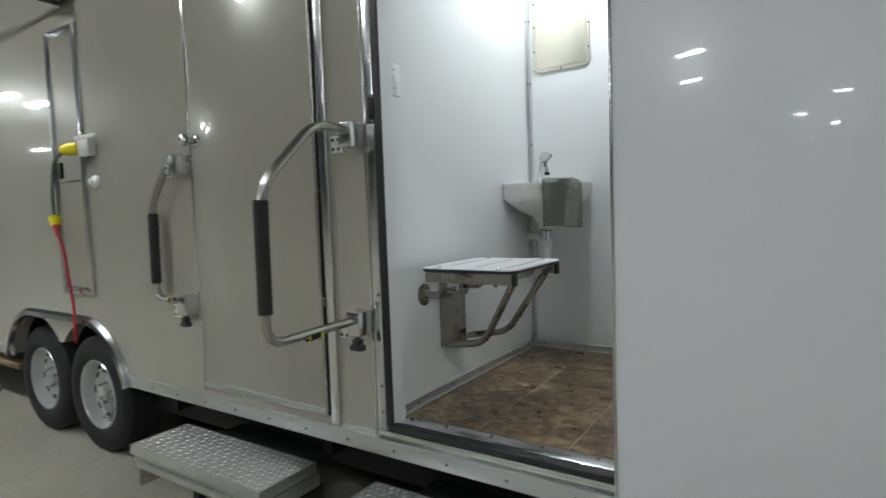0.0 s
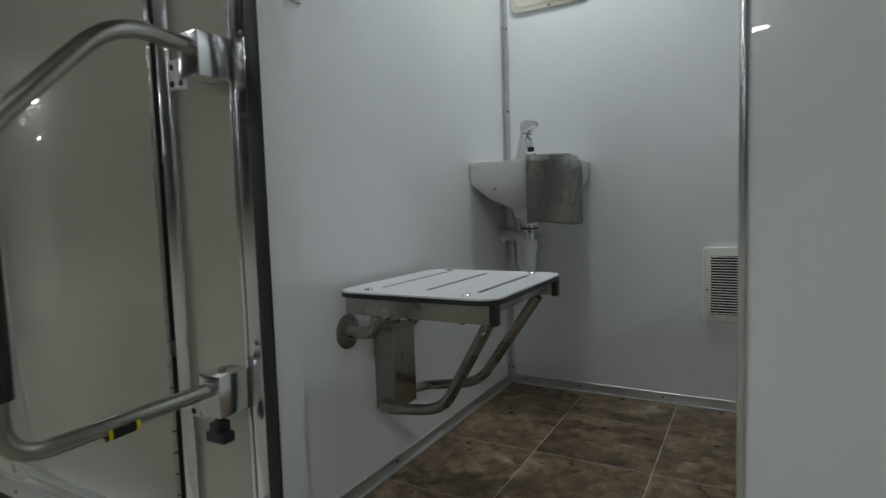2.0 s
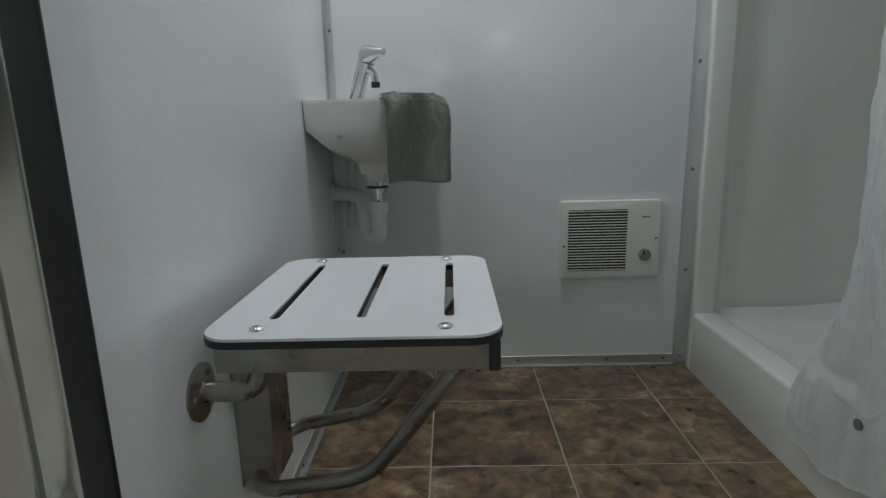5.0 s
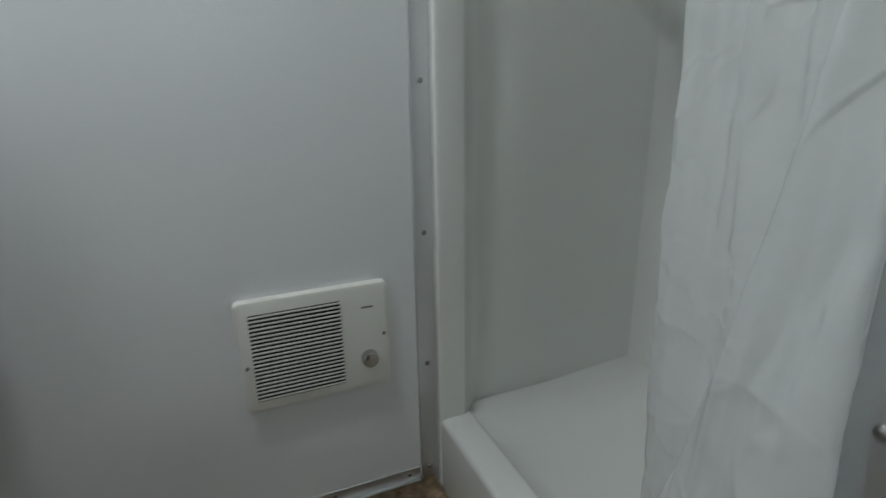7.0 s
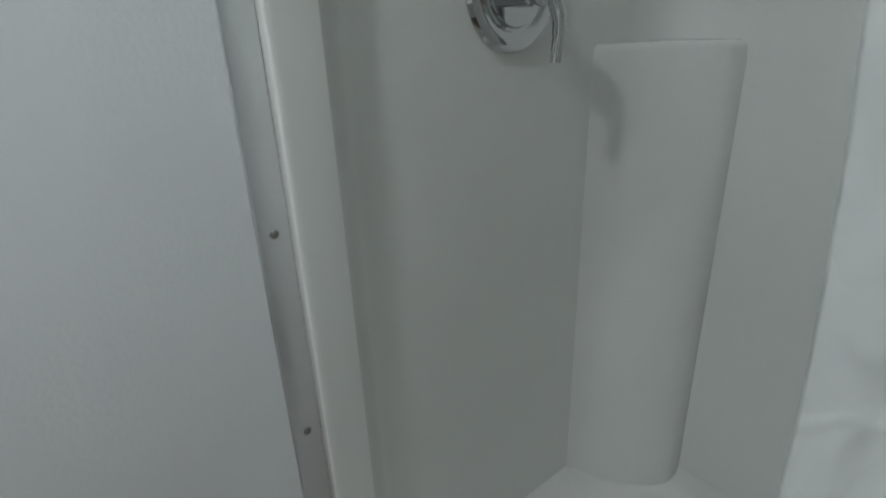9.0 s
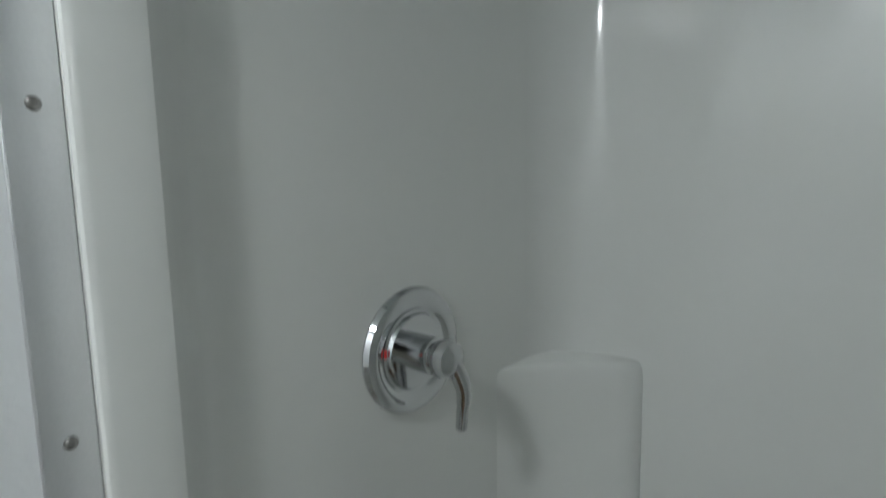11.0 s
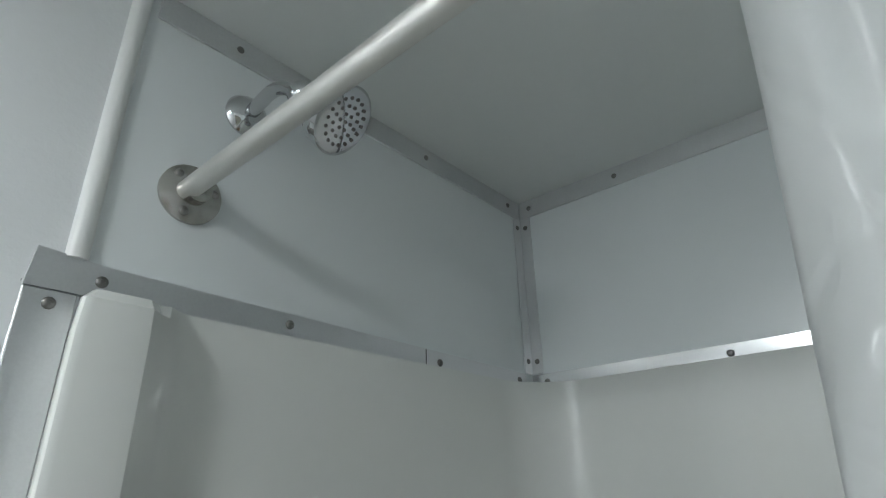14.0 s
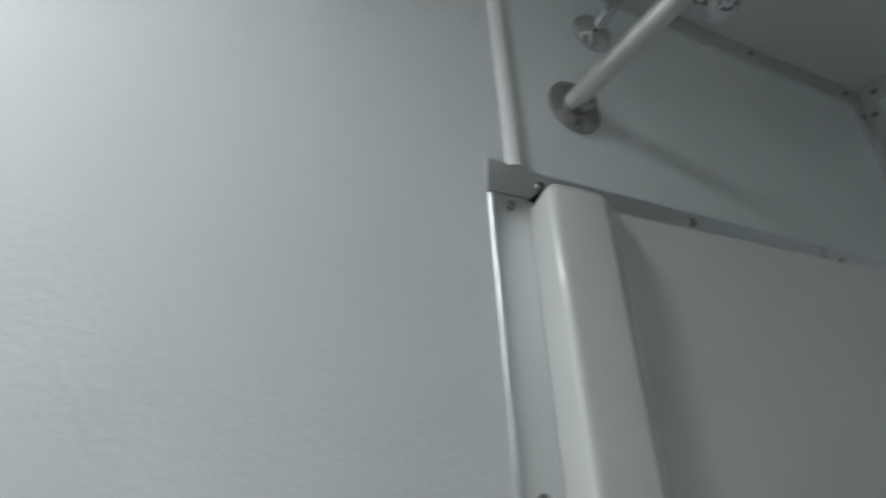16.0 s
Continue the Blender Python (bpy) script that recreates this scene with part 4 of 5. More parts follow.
def outer_wall():
    """The outer skin with the doorway cut through and two wheel arches out of its lower edge."""
    arch = 0.425
    low = [(TRAILER_L, SKIRT_Z)]
    for c in sorted(WHEELS):
        a0 = math.asin((SKIRT_Z - WHEEL_Z) / arch)
        mid = (WHEELS[0] + WHEELS[1]) / 2
        for i in range(25):
            a = math.pi - a0 - (math.pi - 2 * a0) * i / 24
            x, z = c + arch * math.cos(a), WHEEL_Z + arch * math.sin(a)
            if (c < mid and x <= mid) or (c > mid and x >= mid):
                low.append((x, z))
    low += [(TRAILER_R, SKIRT_Z), (TRAILER_R, TRAILER_TOP), (TRAILER_L, TRAILER_TOP)]
    hole = [(DOOR_X0, 0.0), (DOOR_X1, 0.0), (DOOR_X1, DOOR_TOP), (DOOR_X0, DOOR_TOP)]
    bm = bmesh.new()
    edges = []
    for loop in (low, hole):
        vs = [bm.verts.new((x, OUT_Y, z)) for x, z in loop]
        edges += [bm.edges.new((vs[i], vs[(i + 1) % len(vs)])) for i in range(len(vs))]
    bmesh.ops.triangle_fill(bm, edges=edges, use_beauty=True)
    r = bmesh.ops.extrude_face_region(bm, geom=bm.faces[:])
    bmesh.ops.translate(bm, verts=[g for g in r["geom"] if isinstance(g, bmesh.types.BMVert)], vec=(0, IN_Y - OUT_Y - 0.004, 0))
    return solid("wall_front", bm, SKIN, "glossy beige-grey painted trailer side with doorway and wheel arches", "wall", "structure", smooth=20)


outer_wall()
# inner lining of the front wall
bm = box(0.0, DOOR_X0, IN_Y - 0.004, IN_Y, -0.06, CEIL)
add_box(bm, DOOR_X1, ROOM_W, IN_Y - 0.004, IN_Y, -0.06, CEIL)
add_box(bm, DOOR_X0, DOOR_X1, IN_Y - 0.004, IN_Y, DOOR_TOP, CEIL)
solid("wall_front_lining", bm, PANEL, "white textured wall panel round the doorway", "wall", "structure")
# roof, far side, underside and ends of the trailer
solid("trailer_roof", box(TRAILER_L, TRAILER_R, OUT_Y, 1.1, TRAILER_TOP, TRAILER_TOP + 0.05), SKIN, "flat trailer roof", "roof", "structure")
solid("trailer_floor_frame", box(TRAILER_L, TRAILER_R, OUT_Y + 0.085, 1.1, -0.10, -0.065), CHASSIS, "black underside of the trailer", "underside", "structure")
bm = box(TRAILER_L, TRAILER_R, 1.05, 1.1, -0.10, TRAILER_TOP)
add_box(bm, TRAILER_L, TRAILER_L + 0.05, OUT_Y + 0.085, 1.05, -0.10, TRAILER_TOP)
add_box(bm, TRAILER_R - 0.05, TRAILER_R, OUT_Y + 0.085, 1.05, -0.10, TRAILER_TOP)
solid("trailer_shell", bm, SKIN, "beige-grey painted trailer ends and far side", "wall", "structure")

# door frame: channel, rubber seal, sill
strip("door_frame_left", add_box(box(-0.008, 0.0295, OUT_Y - 0.010, OUT_Y, -0.025, 2.02, 0.003), -0.026, -0.016, OUT_Y - 0.006, OUT_Y, -0.02, 2.02, 0.002),
      ALU_BRIGHT, [(0.017, OUT_Y - 0.010, z) for z in (0.06, 0.155, 0.48, 0.93, 1.28, 1.58, 1.88)], FACE_BACK, "polished aluminium door frame post", size=1.2)
solid("door_jamb_left", box(DOOR_X0, DOOR_X0 + 0.003, OUT_Y - 0.004, IN_Y, 0.0, DOOR_TOP), PANEL, "white panel lining of the doorway", "trim", "structure")
solid("door_seal_left", box(0.030, 0.0630, OUT_Y - 0.014, OUT_Y - 0.0045, 0.012, DOOR_TOP, 0.004), RUBBER, "black rubber door seal", "seal", "structure")
solid("door_frame_right", add_box(box(DOOR_X1 - 0.005, DOOR_X1 + 0.010, OUT_Y - 0.028, OUT_Y, -0.02, 2.02, 0.003), DOOR_X1 - 0.003, DOOR_X1, OUT_Y + 0.0005, IN_Y - 0.004, 0.0, DOOR_TOP), ALU, "polished aluminium hinge post of the doorway", "trim", "structure")
solid("door_frame_top", box(-0.008, DOOR_X1 + 0.014, OUT_Y - 0.010, OUT_Y, DOOR_TOP + 0.001, DOOR_TOP + 0.05, 0.003), ALU_BRIGHT, "polished aluminium door frame head", "trim", "structure")
bm = box(DOOR_X0 + 0.005, DOOR_X1 - 0.005, IN_Y - 0.045, IN_Y + 0.022, 0.0, 0.012, 0.003)
sill = strip("door_sill", bm, ALU_BRIGHT, [(x, IN_Y + 0.006, 0.012) for x in (0.07, 0.22, 0.40, 0.58, 0.76)], FLAT_TOP, "polished aluminium threshold with screws", size=1.2)
solid("door_seal_bottom", box(0.036, DOOR_X1 - 0.004, OUT_Y - 0.012, OUT_Y + 0.028, -0.006, 0.015, 0.005), RUBBER, "black rubber threshold seal", "seal", "structure")
solid("door_frame_sill", add_box(box(-0.008, DOOR_X1 + 0.014, OUT_Y - 0.012, OUT_Y, -0.034, -0.0065, 0.003), -0.008, DOOR_X1 + 0.014, OUT_Y - 0.022, OUT_Y, -0.040, -0.0345, 0.002), ALU_BRIGHT, "polished aluminium lower door frame rail", "trim", "structure")
# latch keep
k = thing("door_keep", (0.024, OUT_Y, 1.08), "chrome latch keep plate on the door frame", "latch plate")
part("plate", box(0.010, 0.036, OUT_Y - 0.014, OUT_Y - 0.0105, 1.075, 1.175, 0.001, 1), CHROME, k)
# flat black plate paints the shade in the latch slot
part("slot", box(0.019, 0.030, OUT_Y - 0.0149, OUT_Y - 0.0141, 1.105, 1.145), BLACK_AND_SHADE, k)
for z in (1.083, 1.167):
    screw(k, 0.023, OUT_Y - 0.0141, z, FACE_BACK, 1.1)

# skirt rail along the lower edge
bm = bmesh.new()
RAIL_END = WHEELS[0] + 0.36
add_box(bm, RAIL_END, TRAILER_R, OUT_Y - 0.008, OUT_Y, -0.105, -0.041, 0.003)
add_box(bm, RAIL_END, TRAILER_R, OUT_Y - 0.014, OUT_Y, -0.046, -0.0405, 0.002)
strip("skirt_rail", bm, ALU, [(-1.72 + 0.222 * i, OUT_Y - 0.008, -0.078) for i in range(20)], FACE_BACK, "brushed aluminium rail along the trailer's lower edge", size=1.1)
bm = box(TRAILER_L, WHEELS[1] - 0.36, OUT_Y - 0.008, OUT_Y, -0.105, -0.041, 0.003)
solid("skirt_rail_front", bm, ALU, "brushed aluminium rail along the trailer's lower edge", "trim", "structure")


def fender_trim():
    """A bright moulding that runs over both wheel arches."""
    pts = []
    r = 0.445
    for i in range(13):
        a = radians(15 + 75 * i / 12)
        pts.append((WHEELS[0] + r * math.cos(a), WHEEL_Z + r * math.sin(a)))
    for i in range(13):
        a = radians(90 + 75 * i / 12)
        pts.append((WHEELS[1] + r * math.cos(a), WHEEL_Z + r * math.sin(a)))
    bm = bmesh.new()
    rings = []
    for i, (x, z) in enumerate(pts):
        p, q = pts[max(i - 1, 0)], pts[min(i + 1, len(pts) - 1)]
        t = Vector((q[0] - p[0], q[1] - p[1])).normalized()
        nx, nz = t.y, -t.x
        rings.append([(x + nx * a, OUT_Y - b, z + nz * a) for a, b in ((0.024, 0.0), (0.024, 0.012), (0.008, 0.034), (-0.016, 0.040), (-0.022, 0.036), (-0.022, 0.0))])
    add_loft(bm, rings)
    return solid("fender_moulding", bm, ALU_BRIGHT, "bright aluminium moulding over the twin wheel arches", "moulding", "structure")


fender_trim()
bm = box(WHEELS[1] - 0.45, WHEELS[0] + 0.45, -1.0, -0.98, -0.10, 0.30)
add_box(bm, WHEELS[1] - 0.45, WHEELS[0] + 0.45, OUT_Y + 0.08, -1.0, 0.26, 0.30)
add_box(bm, WHEELS[0] + 0.43, WHEELS[0] + 0.45, OUT_Y + 0.08, -1.0, -0.10, 0.26)
add_box(bm, WHEELS[1] - 0.45, WHEELS[1] - 0.43, OUT_Y + 0.08, -1.0, -0.10, 0.26)
solid("wheel_well", bm, CHASSIS, "black wheel well lining", "wheel well", "structure")
bm = box(TRAILER_L, TRAILER_R, -1.16, -1.08, -0.30, -0.101, 0.006)
add_box(bm, TRAILER_L, TRAILER_R, 0.80, 0.88, -0.30, -0.101, 0.006)
for x in (-6, -4.6, -3.4, -1.5, -0.4, 0.6, 1.6, 2.6):
    add_box(bm, x, x + 0.05, -1.25, 0.95, -0.22, -0.101)
solid("chassis_beam", bm, CHASSIS, "black painted steel chassis beams", "chassis", "structure")


def trailer_wheel(x):
    w = thing("trailer_wheel", (x, -1.24, GROUND_Z), "black trailer tyre on a silver slotted steel rim", "wheel", "trailer wheels")
    m = wall_at(FACE_BACK, x, -1.225, WHEEL_Z)
    R = WHEEL_R
    ty = part("tyre", lathe([(0.195, -0.085), (0.21, -0.10), (0.28, -0.105), (R - 0.025, -0.09), (R, -0.07), (R, 0.07), (R - 0.012, 0.085), (R - 0.03, 0.096), (0.29, 0.102), (0.25, 0.106), (0.225, 0.102), (0.207, 0.092), (0.197, 0.080), (0.195, 0.070)], m, 56), TYRE, w)
    bm = bmesh.new()
    for i in range(56):
        a = 2 * math.pi * i / 56
        for s in (-1, 1):
            add_box(bm, R - 0.004, R + 0.003, -0.010, 0.010, -0.03 + s * 0.038, 0.03 + s * 0.038, m=m @ pose(0, 0, 0, 0, 0, math.degrees(a) + s * 1.6))
    part("tread_block", bm, TYRE, ty)
    rim = part("rim", lathe([(0.196, -0.02), (0.197, 0.082), (0.203, 0.088), (0.198, 0.094), (0.190, 0.088), (0.183, 0.055), (0.172, 0.028), (0.160, 0.022), (0.140, 0.038), (0.10, 0.048), (0.07, 0.040), (0.055, 0.038), (0.045, 0.042), (0.042, 0.068), (0.034, 0.075), (0, 0.076)], m, 48), RIM, w)
    # rim slots are flat black plates that paint the shade of openings
    for i in range(8):
        p = m @ pose(0, 0, 0, 0, 0, 45 * i)
        bm = bmesh.new()
        add_plate(bm, rounded_rect(0.026, 0.046, 0.012, 5), 0.004, p @ pose(0.130, 0, 0.0408, 0, 10, 0))
        part("slot", bm, BLACK_AND_SHADE, rim)
    for i in range(6):
        a = radians(60 * i + 20)
        part("wheel_nut", lathe([(0.0105, 0.036), (0.0105, 0.056), (0.006, 0.062), (0, 0.063)], m @ pose(0.062 * math.cos(a), 0.062 * math.sin(a), 0), 6), CHROME, rim)
    return w


for wx in WHEELS:
    trailer_wheel(wx)


# ---- doors of the trailer ----
door_1 = thing("door_1", (-0.67, OUT_Y, -0.02), "closed beige-grey trailer door with piano hinge", "door", "", "structure")
part("door_leaf", box(-1.032, -0.270, OUT_Y - 0.012, OUT_Y - 0.0, 0.020, 1.95, 0.002), SKIN, door_1)
part("edge_trim", box(-1.044, -1.0315, OUT_Y - 0.015, OUT_Y, -0.012, 1.962, 0.002), ALU_BRIGHT, door_1)
part("bottom_trim", add_box(box(-1.0315, -0.270, OUT_Y - 0.016, OUT_Y, -0.002, 0.0215, 0.002), -1.0315, -0.270, OUT_Y - 0.019, OUT_Y, 0.0205, 0.025, 0.001), ALU, door_1)
hinge = part("piano_hinge", box(-0.270, -0.254, OUT_Y - 0.014, OUT_Y, -0.002, 1.962), STEEL, door_1, "dark steel piano hinge")
knuckle = mesh_of("knuckle", lathe([(0, 0), (0.0065, 0), (0.0065, 0.046), (0, 0.046)], Matrix(), 10), STEEL, 40)
for i in range(39):
    ob = new("knuckle", knuckle)
    ob.location = (-0.257, OUT_Y - 0.015, 0.006 + 0.05 * i)
    attach(ob, hinge)
# a thin black strip paints the shade of the gap along the hinge
solid("hinge_shadow_gap", box(-0.2535, -0.2385, OUT_Y - 0.003, OUT_Y, -0.012, 1.962), RUBBER, "black strip painting the shadow gap beside the hinge", "seal", "structure")
solid("door_post", box(-0.238, -0.196, OUT_Y - 0.016, OUT_Y, -0.030, 2.02, 0.006, 3), ALU_BRIGHT, "polished aluminium post between two doors", "trim", "structure")
solid("door_post_foot", box(-0.19, -0.028, OUT_Y - 0.006, OUT_Y, -0.040, -0.018, 0.002), ALU, "aluminium filler strip with sealant", "trim", "structure")
solid("door_seam", box(-1.052, -1.0445, OUT_Y - 0.006, OUT_Y, 0.0, 1.98, 0.001, 1), ALU_BRIGHT, "thin bright seam strip beside a door", "trim", "structure")


def door_latch():
    l = thing("door_latch", (-0.99, OUT_Y - 0.012, 1.112), "polished chrome door knob on the closed door", "door latch")
    y = OUT_Y - 0.012
    m = wall_at(FACE_BACK, -0.992, y, 1.114)
    part("rose", lathe([(0, 0), (0.030, 0), (0.030, 0.004), (0.024, 0.010), (0.012, 0.013), (0.011, 0.04), (0, 0.04)], m, 24), CHROME, l)
    part("knob", lathe([(0.011, 0.038), (0.020, 0.042), (0.027, 0.055), (0.025, 0.070), (0.014, 0.078), (0, 0.079)], m, 24), CHROME, l)
    part("lock", lathe([(0.012, 0), (0.012, 0.006), (0, 0.007)], wall_at(FACE_BACK, -1.038, OUT_Y - 0.015, 1.04), 18), CHROME, l)
    return l


door_latch()

# the open door, folded back against the trailer side
door_2 = thing("door_2", (1.31, OUT_Y - 0.04, -0.02), "open glossy white trailer door folded back against the side", "door", "", "structure")
part("door_leaf", box(0.8755, 1.745, OUT_Y - 0.119, OUT_Y - 0.077, -0.030, 1.96, 0.003), DOOR_WHITE, door_2)
part("edge_trim", box(0.8675, 0.876, OUT_Y - 0.122, OUT_Y - 0.074, -0.034, 1.964, 0.002), ALU_BRIGHT, door_2)
part("free_edge_trim", box(1.7445, 1.751, OUT_Y - 0.122, OUT_Y - 0.074, -0.034, 1.964, 0.002), ALU_BRIGHT, door_2)
part("hinge_leaf", box(0.950, 0.962, OUT_Y - 0.0775, OUT_Y, -0.03, 1.96, 0.002), STEEL, door_2)


# ---- grab handles that swing out beside the doors ----
def grab_handle(base, points, grip, label_at, label):
    """A bent steel rail in two clamp brackets, with a foam grip, a lock screw and a small sticker."""
    g = thing("grab_handle", base, label, "grab handle", "entry grab handles")
    path = bent(points, 0.068, 10)
    part("rail", tube(path, 0.0155, 18), STEEL, g)
    p, q = Vector(grip[0]), Vector(grip[1])
    part("grip", lathe([(0.0158, 0), (0.0225, 0.002), (0.0225, (q - p).length - 0.002), (0.0158, (q - p).length)], along(p, q), 20), FOAM, g, "black foam grip")
    bx, bz = base[0], (points[0][2], points[-1][2])
    for z, low in ((bz[0], False), (bz[1], True)):
        b = part("bracket", box(bx - 0.030, bx + 0.030, OUT_Y - 0.084, OUT_Y - 0.003, z - 0.056, z + 0.028, 0.004), ALU_BRIGHT, g, "bright cast bracket")
        part("bracket_plate", box(bx - 0.078, bx - 0.030, OUT_Y - 0.0695, OUT_Y - 0.064, z - 0.070, z - 0.012, 0.001, 1), ALU, b)
        # bolt holes are black discs, their inner shade put into the colour
        for dx in (-0.068, -0.042):
            for dz in (-0.058, -0.026):
                part("plate_hole", lathe([(0, 0), (0.0065, 0), (0.0065, 0.001), (0, 0.001)], wall_at(FACE_BACK, bx + dx, OUT_Y - 0.0696, z + dz), 12), BLACK_AND_SHADE, b)
        part("pin", lathe([(0.008, 0.0), (0.008, 0.006), (0.005, 0.009), (0, 0.009)], pose(bx, OUT_Y - 0.05, z + 0.028), 14), STEEL, b)
        if low:
            kb = part("lock_stem", lathe([(0.005, -0.085), (0.005, -0.046), (0, -0.046)], pose(bx + 0.002, OUT_Y - 0.062, z), 10), STEEL, b)
            part("lock_knob", add_box(add_box(box(bx - 0.025, bx + 0.029, OUT_Y - 0.080, OUT_Y - 0.050, z - 0.110, z - 0.088, 0.005), bx - 0.012, bx + 0.016, OUT_Y - 0.081, OUT_Y - 0.049, z - 0.090, z - 0.068, 0.004), bx - 0.004, bx + 0.008, OUT_Y - 0.072, OUT_Y - 0.056, z - 0.07, z - 0.062), RUBBER, b, "black star lock knob")
    a, b2 = Vector(label_at[0]), Vector(label_at[1])
    st = part("sticker", lathe([(0.0158, 0), (0.0162, 0.001), (0.0162, (b2 - a).length)], along(a, b2), 16), BLACK_AND_SHADE, g, "black warning sticker with yellow ends")
    d = (b2 - a).normalized()
    for s in (0.0, 0.86):
        o = a + (b2 - a) * s
        part("sticker_band", lathe([(0.0163, 0), (0.0164, 0.0005), (0.0164, (b2 - a).length * 0.12)], along(o, o + d), 16), YELLOW, st)
    return g


HANDLE_Y = OUT_Y - 0.058
grab_handle((-0.042, OUT_Y, 0.25),
            [(-0.042, HANDLE_Y, 1.052), (-0.040, -1.562, 1.062), (-0.084, -1.752, 0.855), (-0.104, -1.742, 0.372), (-0.042, HANDLE_Y, 0.398)],
            [(-0.085, -1.7515, 0.818), (-0.0995, -1.7442, 0.470)],
            [(-0.0697, -1.553, 0.3783), (-0.079, -1.604, 0.3735)], "stainless swing-out grab handle with black foam grip, folded out")
grab_handle((-1.0750, OUT_Y, 0.25),
            [(-1.0750, HANDLE_Y, 1.030), (-1.1650, HANDLE_Y + 0.016, 1.040), (-1.3250, HANDLE_Y + 0.016, 0.84), (-1.3350, HANDLE_Y + 0.016, 0.402), (-1.0750, HANDLE_Y, 0.396)],
            [(-1.3257, HANDLE_Y + 0.016, 0.805), (-1.3335, HANDLE_Y + 0.016, 0.470)],
            [(-1.2200, HANDLE_Y + 0.0095, 0.3995), (-1.1750, HANDLE_Y + 0.0062, 0.3985)], "stainless swing-out grab handle with black foam grip, folded flat")


# ---- folding steps of diamond plate ----
LOZENGE = [(-0.013, 0), (0, 0.0036), (0.013, 0), (0, -0.0036)]


def folding_step(x0, x1):
    z, y0, y1 = -0.196, -1.635, -1.362
    s = thing("folding_step", ((x0 + x1) / 2, (y0 + y1) / 2, GROUND_Z), "folding entry step of bright diamond plate below a door", "step", "entry steps")
    tread = part("tread", box(x0, x1, y0, y1, z - 0.045, z, 0.005), DIAMOND, s)
    bm = bmesh.new()
    k = 0
    y = y0 + 0.016
    while y < y1 - 0.01:
        x = x0 + 0.018 + (0.014 if k % 2 else 0.0)
        i = 0
        while x < x1 - 0.012:
            a = radians(45 if (i + k) % 2 else -45)
            vs = []
            for px, py in LOZENGE:
                vs.append(bm.verts.new((x + px * math.cos(a) - py * math.sin(a), y + px * math.sin(a) + py * math.cos(a), z)))
            top = bm.verts.new((x, y, z + 0.0032))
            for j in range(4):
                bm.faces.new((vs[j], vs[(j + 1) % 4], top))
            x += 0.028
            i += 1
        y += 0.0265
        k += 1
    tagged(part("raised_pattern", bm, RAISED, tread, smooth=None), kind="stuff")
    lower = part("lower_tread", box(x0 + 0.005, x1 - 0.005, y0 + 0.012, y1 + 0.02, z - 0.105, z - 0.052, 0.004), DIAMOND, s)
    bm = bmesh.new()
    n = int((x1 - x0) / 0.02)
    for i in range(n):
        x = x0 + 0.012 + 0.02 * i
        add_box(bm, x, x + 0.009, y0 + 0.006, y0 + 0.0115, z - 0.074, z - 0.060)
    tagged(part("nosing_tooth", bm, DIAMOND, lower), kind="stuff")
    for x in (x0 + 0.012, x1 - 0.018):
        sd = part("side_plate", box(x - 0.008, x + 0.002, y0 + 0.03, y1 + 0.05, z - 0.20, z - 0.106, 0.003), STEEL, s, "steel side bracket")
        part("pivot_bolt", lathe([(0.02, 0), (0.02, 0.008), (0.012, 0.012), (0.011, 0.02), (0, 0.021)], wall_at(FACE_RIGHT, x - 0.008, y0 + 0.07, z - 0.155), 16), CHROME, sd)
    part("hanger", box((x0 + x1) / 2 - 0.30, (x0 + x1) / 2 + 0.30, y1 + 0.01, -1.10, z - 0.10, z - 0.05), CHASSIS, s, "black hanger frame under the trailer")
    for x in (x0 + 0.06, x1 - 0.06):
        part("leg", box(x - 0.02, x + 0.02, y1 - 0.02, y1 + 0.02, GROUND_Z, z - 0.105, 0.003), CHASSIS, s)
    return s


folding_step(-1.185, -0.325)
folding_step(-0.020, 0.840)


# ---- service hatch, socket and cable ----
def service_hatch():
    h = thing("service_hatch", (-2.2, OUT_Y, 0.37), "tall beige-grey service hatch in a bright aluminium frame", "hatch")
    x0, x1, z0, z1 = -2.38, -2.01, 0.365, 1.86
    part("panel", box(x0 + 0.045, x1 - 0.045, OUT_Y - 0.007, OUT_Y - 0.001, z0 + 0.045, z1 - 0.045, 0.001, 1), SKIN, h)
    for a in ((x0, x0 + 0.046, z0, z1), (x1 - 0.046, x1, z0, z1), (x0 + 0.0465, x1 - 0.0465, z0, z0 + 0.046), (x0 + 0.0465, x1 - 0.0465, z1 - 0.046, z1)):
        part("frame_bar", add_box(box(a[0], a[1], OUT_Y - 0.012, OUT_Y - 0.0005, a[2], a[3], 0.002), a[0] + 0.008, a[1] - 0.008, OUT_Y - 0.020, OUT_Y - 0.012, a[2] + 0.008, a[3] - 0.008, 0.003), ALU_BRIGHT, h)
    part("latch", box(x0 + 0.05, x0 + 0.10, OUT_Y - 0.022, OUT_Y - 0.007, 1.03, 1.12, 0.004), BLACK_AND_SHADE, h, "black latch")
    part("latch_line", box(x0 + 0.06, x1 - 0.05, OUT_Y - 0.0095, OUT_Y - 0.0072, 1.005, 1.012), ALU_BRIGHT, h)
    return h


service_hatch()


